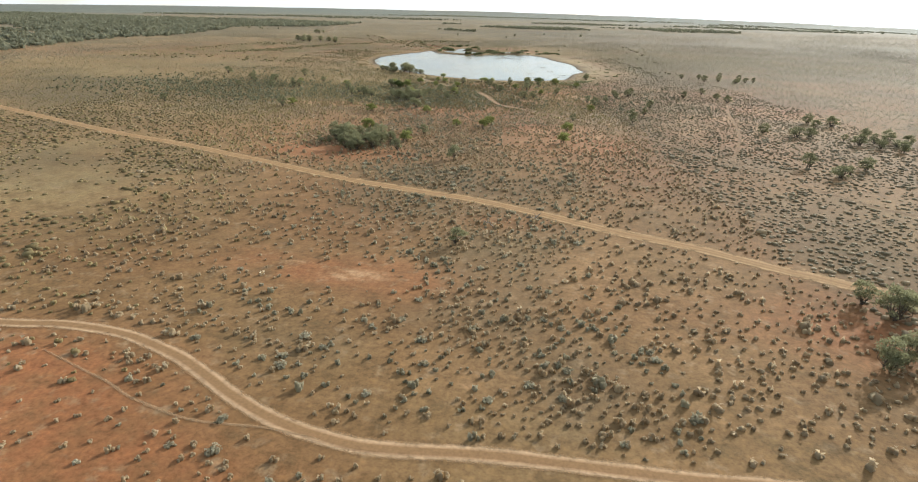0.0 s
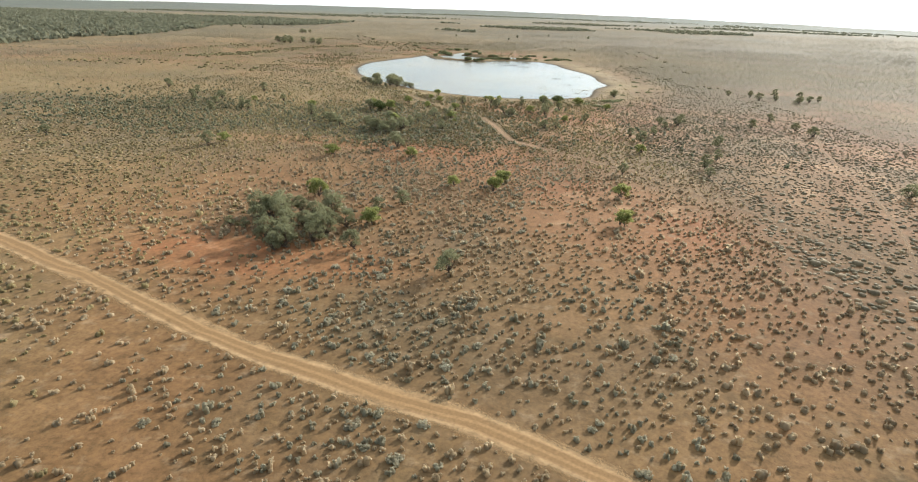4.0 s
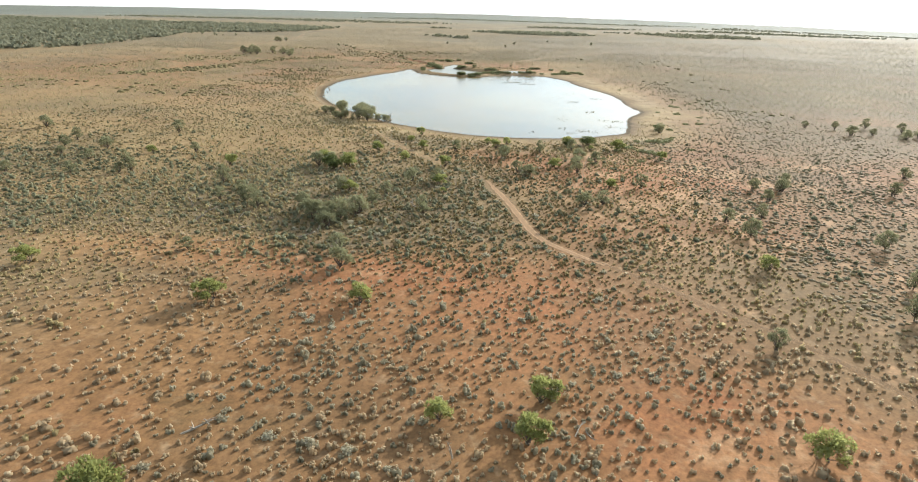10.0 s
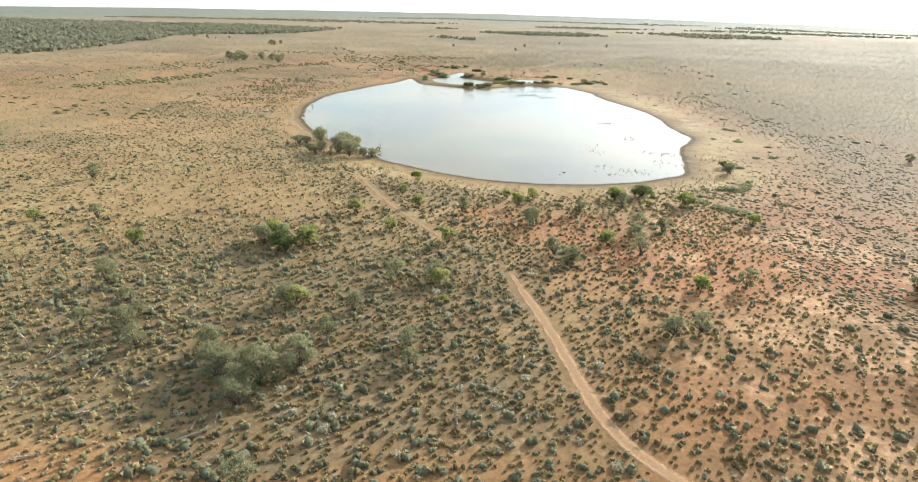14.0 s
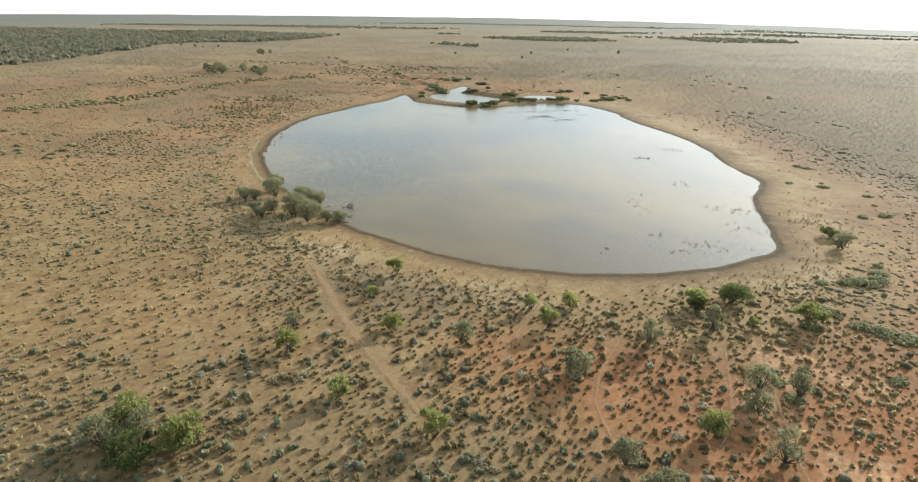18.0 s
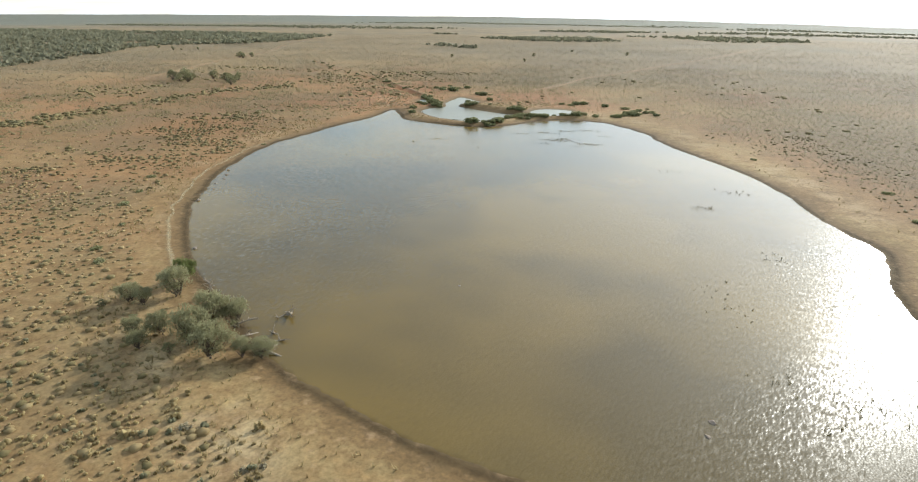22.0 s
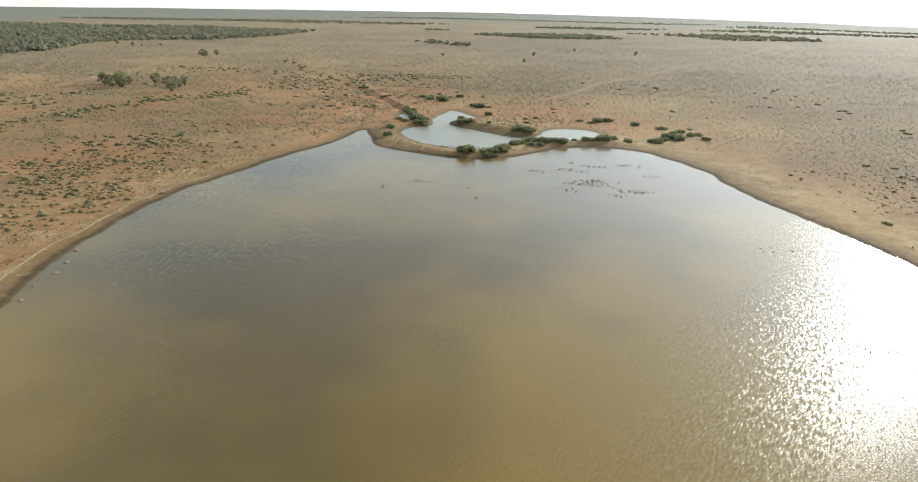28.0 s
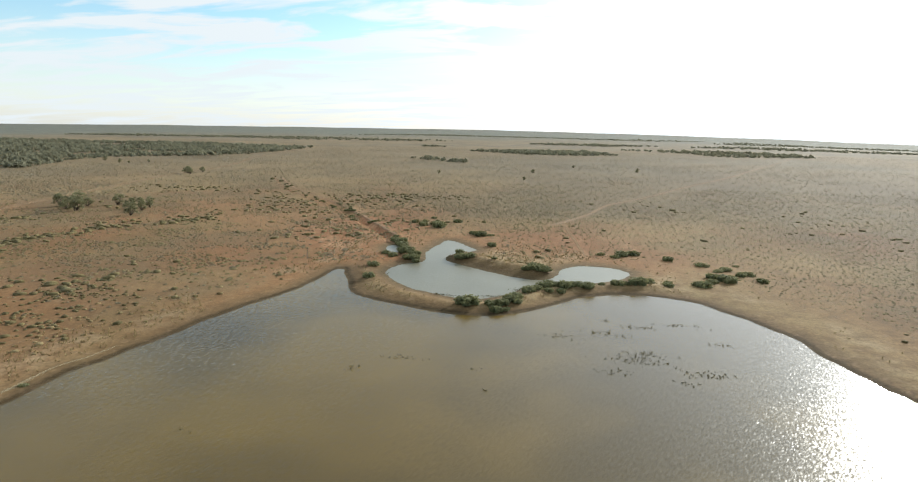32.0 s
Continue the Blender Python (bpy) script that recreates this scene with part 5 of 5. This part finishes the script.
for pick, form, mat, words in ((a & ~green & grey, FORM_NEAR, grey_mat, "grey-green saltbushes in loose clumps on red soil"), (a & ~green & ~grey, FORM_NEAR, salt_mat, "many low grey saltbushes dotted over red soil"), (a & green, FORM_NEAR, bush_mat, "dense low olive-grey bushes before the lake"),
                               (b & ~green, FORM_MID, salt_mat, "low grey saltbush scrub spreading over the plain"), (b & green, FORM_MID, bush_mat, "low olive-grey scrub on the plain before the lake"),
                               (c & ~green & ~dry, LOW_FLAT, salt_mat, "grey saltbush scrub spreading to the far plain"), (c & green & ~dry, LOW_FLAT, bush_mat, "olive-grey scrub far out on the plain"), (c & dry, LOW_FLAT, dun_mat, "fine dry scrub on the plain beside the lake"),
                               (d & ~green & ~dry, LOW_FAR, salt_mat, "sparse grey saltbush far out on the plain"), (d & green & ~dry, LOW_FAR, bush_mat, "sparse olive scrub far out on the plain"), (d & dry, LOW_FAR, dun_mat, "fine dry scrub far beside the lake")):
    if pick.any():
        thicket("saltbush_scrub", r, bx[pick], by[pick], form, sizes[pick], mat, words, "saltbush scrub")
olive = back & (r.uniform(size=len(bx)) < (0.25 + 0.5 * smooth(vnoise(bx, by, 28, 33), 0.45, 0.62)) * (1 - (0.75 - 0.45 * smooth(by, 380, 460)) * smooth(bx, -20, 40)))
dun = back & ~olive
sere = dun & (bx > -60) & (r.uniform(size=len(bx)) < 0.45 * smooth(by, 370, 470))
dun = dun & ~sere
straw = dun & (r.uniform(size=len(bx)) < smooth(-bx, -30, 20) * smooth(-by, -580, -480))
flat = (aside < 130) & (by < 540)
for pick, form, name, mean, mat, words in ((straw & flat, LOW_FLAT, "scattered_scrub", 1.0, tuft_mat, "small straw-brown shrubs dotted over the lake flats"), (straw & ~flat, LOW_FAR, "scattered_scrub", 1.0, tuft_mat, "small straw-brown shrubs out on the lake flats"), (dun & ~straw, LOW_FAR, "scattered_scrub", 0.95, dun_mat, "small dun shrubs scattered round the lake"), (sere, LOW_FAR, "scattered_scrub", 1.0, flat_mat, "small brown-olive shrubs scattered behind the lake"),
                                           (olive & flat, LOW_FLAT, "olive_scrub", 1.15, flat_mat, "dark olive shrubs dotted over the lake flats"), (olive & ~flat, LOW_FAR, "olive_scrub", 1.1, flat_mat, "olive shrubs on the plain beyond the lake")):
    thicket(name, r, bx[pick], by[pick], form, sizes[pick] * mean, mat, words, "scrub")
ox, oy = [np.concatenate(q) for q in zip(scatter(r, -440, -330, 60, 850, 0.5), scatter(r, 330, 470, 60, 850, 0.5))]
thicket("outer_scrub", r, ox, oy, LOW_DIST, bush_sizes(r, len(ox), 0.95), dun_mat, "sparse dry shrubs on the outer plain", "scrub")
count = 90000
dx, dy = r.uniform(-620, 760, count), 690 + 900 * r.uniform(0, 1, count) ** 1.5
k = r.uniform(size=count) < 0.35 + 0.65 * smooth(vnoise(dx, dy, 90, 57), 0.38, 0.60)
dx, dy = dx[k], dy[k]
k = (far_off(dx, dy, TRACK_EAST) > 4) & (far_off(dx, dy, DRAIN) > 6) & (far_off(dx, dy, TRACK_WEST) > 5)
dx, dy = dx[k], dy[k]
thicket("distant_scrub", r, dx, dy, LOW_DIST, bush_sizes(r, len(dx), 1.0), dun_mat, "distant dry shrubs dotting the plain", "scrub")

# broad low tussocks on the plain round the pond
tx, ty = r.uniform(-310, 90, 9000), r.uniform(400, 760, 9000)
s = shore(tx, ty)
keep = (s > 12) & (r.uniform(size=len(s)) < smooth(vnoise(tx, ty, 45, 95), 0.42, 0.68) * np.where(tx < -95, 0.8, 0.10))
keep &= (far_off(tx, ty, TRACK_EAST) > 4) & (far_off(tx, ty, DRAIN) > 7)
thicket("low_tussocks", r, tx[keep], ty[keep], [(v * [1.5, 0.9, 0.55], f, t) for v, f, t in FORM_FLAT], r.uniform(0.8, 1.6, keep.sum()) ** 2.2, flat_mat, "broad low olive tussocks on the plain by the pond", "scrub")

# a belt of olive tussocks where the lake flat meets the upper plain
belt = spline([(-262, 474), (-256, 486), (-249, 496), (-243, 515), (-239, 536), (-233, 580), (-222, 620), (-200, 640)])
bi = r.integers(0, len(belt), 420)
thicket("low_tussocks", r, belt[bi, 0] + r.normal(0, 5, 420), belt[bi, 1] + r.normal(0, 5, 420), [(v * [1.5, 1.0, 0.6], f, t) for v, f, t in FORM_FLAT], r.uniform(0.9, 2.6, 420), flat_mat, "belt of olive tussocks along the edge of the flat", "scrub")

# bushes along the drain
db = DRAIN[np.linspace(6, len(DRAIN) - 1, 46).astype(int)] + r.normal(0, 3.0, (46, 2))
plant(RANK, db.tolist(), 76, 0.35, 0.8)

# greener low bushes mixed into the band of scrub before the lake
gx2, gy2 = scatter(r, -250, 90, 215, 365, 0.27)
wave = 40 * (vnoise(gx2, gy2, 30, 93) - 0.5)
k = smooth(gy2 + wave, 226, 250) * (1 - 0.78 * smooth(gy2 + wave, 288, 322)) * (1 - 0.75 * smooth(gx2 + wave, -22, 10)) * (1 - smooth(gx2 + wave, 40, 85)) * smooth(gx2 + wave, -245, -180)
k = r.uniform(size=len(gx2)) < k
gx2, gy2 = gx2[k], gy2[k]
thicket("green_scrub", r, gx2, gy2, FORM_MID, bush_sizes(r, len(gx2), 1.02), olive_mat, "olive green bushes among grey saltbush", "scrub")

# dry grass on the lake flat
r = np.random.default_rng(77)
cand_x, cand_y = r.uniform(-170, 60, 60000), r.uniform(335, 620, 60000)
s = shore(cand_x, cand_y)
keep = (s > 4) & (s < 32) & (r.uniform(size=len(s)) < (0.9 - 0.85 * smooth(cand_x, -40, -10) * smooth(cand_y, 370, 420)) * np.exp(-((s - 11) / 7) ** 2) * smooth(vnoise(cand_x, cand_y, 12, 28), 0.35, 0.6))
tuft = []
for k in range(4):
    rr = np.random.default_rng(900 + k)
    a, o = rr.uniform(0, 6.28, 6), rr.uniform(0.02, 0.2, 6)
    base = np.stack([o * np.cos(a), o * np.sin(a), 0 * a], 1)
    tip = base + np.stack([rr.normal(0, 0.2, 6), rr.normal(0, 0.2, 6), rr.uniform(0.25, 0.5, 6)], 1)
    w = np.stack([-np.sin(a), np.cos(a), 0 * a], 1) * 0.05
    tuft.append((np.stack([base - w, base + w, tip + w * 0.4, tip - w * 0.4], 1).reshape(-1, 3), np.arange(24).reshape(-1, 4), np.tile([-0.1, -0.1, 0.2, 0.2], 6)))
thicket("dry_grass", r, cand_x[keep], cand_y[keep], tuft, r.uniform(0.6, 1.3, keep.sum()), straw_mat, "straw-coloured grass tufts on the lake flat", "grass")

# reeds and drowned stems standing in the lake
rx, ry = [], []
for cx, cy, wx, wy, m in ((-81.7, 507.5, 3.5, 1.0, 16), (-88.5, 501.5, 2, 1, 8), (-41.6, 536, 0.6, 0.4, 4), (-43, 527.4, 5, 1.5, 28), (-51.6, 524, 4, 1.2, 18), (-35.2, 532.6, 4, 1.2, 20), (-26.8, 535.4, 5, 1.2, 24), (-39.2, 514.1, 5, 2, 60),
                          (-35.4, 517.7, 4, 1.5, 30), (-43.6, 508, 3, 1.2, 16), (-27.5, 509.8, 4, 1.8, 40), (-31.9, 505.4, 2, 1, 10), (-20.7, 525, 3, 1, 10), (-66.9, 505, 0.8, 0.5, 3), (-65, 496.5, 0.8, 0.5, 3), (-103.7, 477.4, 1, 0.6, 3), (-3.9, 440.4, 2.6, 1.6, 40),
                          (-5, 476.2, 4, 1.5, 18), (6, 455.9, 4, 3, 22), (2.1, 410.5, 2.5, 3, 24), (-12.5, 396.3, 4, 4, 16), (-10.8, 386.8, 4, 4, 16), (9.5, 390.5, 4, 3, 40), (-8.6, 369.2, 5, 2.5, 26), (-2.3, 366.1, 5, 2.5, 34), (8.0, 377, 4, 2.5, 36), (-6.2, 361.6, 5, 1.5, 26),
                          (-85, 590, 1.5, 1.5, 14), (-100, 567, 2, 2, 10), (-80, 548.6, 7, 0.6, 50), (-68, 549.8, 3, 0.8, 20), (-62, 557, 2, 1.6, 20)):
    m = m * 3 // 2 if cy > 490 else m * 3 // 4
    rx.append(r.normal(cx, wx * 0.6, m))
    ry.append(r.normal(cy, wy * 0.6, m))
rx, ry = np.concatenate(rx), np.concatenate(ry)
wet = shore(rx, ry) < 0.3
thicket("reeds", r, rx[wet], ry[wet], [(v * [1.2, 1.2, 1.0], f, t) for v, f, t in tuft], r.uniform(0.50, 1.0, wet.sum()), reed_mat, "thin dark reeds standing in shallow water", "reeds", WATER_Z - 0.12)

# ---------------------------------------------------------------- woodland far off
def inside(x, y, line):
    return far_off(x, y, np.array(line, float), True) < 0


wx, wy = r.uniform(-1500, -380, 26000), r.uniform(340, 1500, 26000)
front = [(-1500, 330), (-400, 370), (-420, 450), (-452, 560), (-450, 680), (-470, 770), (-488, 815), (-496, 865), (-514, 911), (-536, 965), (-536, 1018), (-498, 1070), (-448, 1117), (-448, 1236), (-459, 1424), (-582, 1470), (-718, 1475), (-858, 1430), (-993, 1441), (-1500, 1480)]
k = inside(wx, wy, front) & (vnoise(wx, wy, 70, 88) > 0.32) & (vnoise(wx, wy, 26, 89) > 0.24)
wx, wy = wx[k], wy[k]
mx, my = [wx[:17000]], [wy[:17000]]
for line, m in (([(-183, 1443), (-78, 1362), (17, 1376), (77, 1412), (30, 1540), (-104, 1528)], 500), ([(99, 1671), (199, 1585), (253, 1440), (417, 1480), (424, 1610), (282, 1690)], 500),
                ([(-230, 1166), (-150, 1085), (-140, 1100), (-200, 1180)], 40), ([(-310, 1640), (-260, 1640), (-260, 1670), (-310, 1670)], 25),
                ([(-1400, 1900), (-700, 1850), (-400, 1950), (-300, 2050), (-800, 2120), (-1400, 2100)], 900), ([(-100, 1950), (100, 1900), (250, 1980), (50, 2060)], 300),
                ([(300, 1900), (700, 1800), (900, 1850), (500, 2050)], 400), ([(-900, 2700), (300, 2600), (600, 2800), (-500, 2900)], 700), ([(500, 2500), (1600, 2300), (1800, 2450), (700, 2800)], 700)):
    pts = np.array(line, float)
    x, y = r.uniform(pts[:, 0].min(), pts[:, 0].max(), m * 3), r.uniform(pts[:, 1].min(), pts[:, 1].max(), m * 3)
    k = inside(x, y, pts)
    mx.append(x[k][:m])
    my.append(y[k][:m])
wx, wy = np.concatenate(mx), np.concatenate(my)
FAR_TREE = bush_forms(940, 6, 5, 4, 10, 0.25, 0.75, 0.34, 0)
thicket("far_woodland", r, wx, wy, FAR_TREE, r.uniform(4.0, 7.5, len(wx)), far_wood_mat, "dark olive woodland far across the plain", "woodland")


# ---------------------------------------------------------------- dead wood, stakes and stones
def branch_kind(seed, length, arms, upright):
    r = np.random.default_rng(seed)
    lean = np.array([0.25, 0.1, 1.0]) if upright else np.array([1.0, 0.15, 0.22])
    lean = lean / np.linalg.norm(lean)
    top = lean * length
    limbs = [([np.zeros(3) - lean * 0.2, lean * length * 0.5 + r.normal(0, 0.05, 3) * length, top], [0.045 * length, 0.034 * length, 0.012 * length])]
    for k in range(arms):
        at = lean * length * r.uniform(0.25, 0.85)
        d = lean * 0.5 + r.normal(0, 0.55, 3)
        d[2] = abs(d[2])
        e = at + d * length * r.uniform(0.2, 0.4)
        limbs.append(([at, (at + e) / 2 + r.normal(0, 0.03, 3) * length, e], [0.024 * length, 0.017 * length, 0.006 * length]))
    return limbs_mesh("dead_wood", limbs, dead_mat)


def lay(name, forms, places, seed, lo, hi, label, category, group):
    r = np.random.default_rng(seed)
    for x, y in places:
        ob = new(name, forms[int(r.integers(len(forms)))])
        s = r.uniform(lo, hi)
        ob.matrix_world = pose(x, y, max(ground_z(x, y), WATER_Z - 0.25), 0, 0, r.uniform(0, 360)) @ Matrix.Scale(s, 4)
        tagged(ob, label, category, group)


DEAD = [branch_kind(40 + k, 2.2, 6, False) for k in range(4)]
SNAG = [branch_kind(60 + k, 2.0, 6, True) for k in range(4)]
lay("dead_branch", DEAD, [(-83.6, 254.3), (-70.1, 254.2), (-70.8, 248.2), (-52.5, 242.6), (-43.2, 266.6), (-72, 241), (-60, 245.5), (-83, 249.5), (-66, 262), (-36, 250), (-90, 262), (-12.7, 200.5), (-11.6, 201.2), (-50.3, 194.2), (-52.5, 211.4), (-44.2, 184.8), (-43, 186), (2.3, 112), (3.3, 111.2), (-3.3, 104.8), (-78, 257.2), (-75.3, 252.5), (-30, 160), (-22, 168)], 41, 0.7, 1.4, "bleached dead branch fallen among saltbushes", "dead branch", "fallen branches")
lay("dead_branch", DEAD, [(-78.9, 371), (-79.8, 373.4), (-78, 376.9), (-74.9, 366.2), (-75.6, 367.3), (-74.2, 364.6), (-84.2, 370.6), (-80.1, 369.4), (-77.2, 368.2)], 42, 0.9, 1.9, "bare dead branch reaching into the lake water", "dead branch", "drowned branches")
lay("dead_tree", [branch_kind(64, 2.4, 18, True)], [(-91.8, 378.9)], 45, 1.25, 1.3, "spreading bleached dead tree at the water edge", "dead tree", "dead trees")
lay("dead_tree", SNAG, [(-57.6, 247.9), (-88.1, 257.4), (-33.3, 252.6), (-24.2, 195.3), (-92.2, 378.4)], 43, 0.8, 1.3, "small bare bleached dead tree standing upright", "dead tree", "dead trees")

# a thin grey post with a short crosspiece on the flat beside the lake
px, py = -127.8, 577.7
post = tagged(new("post"), "thin weathered grey post with a short crosspiece", "post")
post.matrix_world = pose(px, py, ground_z(px, py), 0, 2, 20)
part("shaft", limbs_mesh("post_shaft", [([(0, 0, -0.3), (0, 0, 1.8), (0.02, 0, 3.6)], [0.11, 0.10, 0.08])], dead_mat), post)
part("crosspiece", limbs_mesh("post_crosspiece", [([(-0.45, 0, 3.35), (0, 0, 3.38), (0.45, 0, 3.4)], [0.06, 0.07, 0.06])], dead_mat), post)

STONE = []
for k in range(3):
    bm = bmesh.new()
    bmesh.ops.create_icosphere(bm, subdivisions=2, radius=0.3)
    rr = np.random.default_rng(70 + k)
    for v in bm.verts:
        f = 1 + 0.35 * (noise.noise(v.co * 4 + Vector((k * 9, 0, 0))))
        v.co = Vector((v.co.x * f * 1.3, v.co.y * f, v.co.z * f * 0.75 + 0.08))
    me = bpy.data.meshes.new("stone")
    bm.to_mesh(me)
    bm.free()
    me.materials.append(rock_mat)
    STONE.append(me)
lay("stone", STONE, [(-126.7, 438.4), (-127, 443.2), (-113.5, 442.8), (-130.7, 452), (-115.2, 441.3), (-122.7, 424.1), (-106.2, 396.4), (-54.4, 389.6), (-128.4, 447), (-124.6, 434), (-21.3, 360.3), (-22.4, 357.6)], 44, 0.7, 1.5, "small brown stone standing out of shallow water", "stone", "lake stones")


# ---------------------------------------------------------------- forms that found no place are taken away
for src in MULGA + WATTLE + GROVE + DARK + GUM + BLUE + RANK + LOW:
    if src["free"]:
        for child in list(src.children):
            bpy.data.objects.remove(child)
        bpy.data.objects.remove(src)
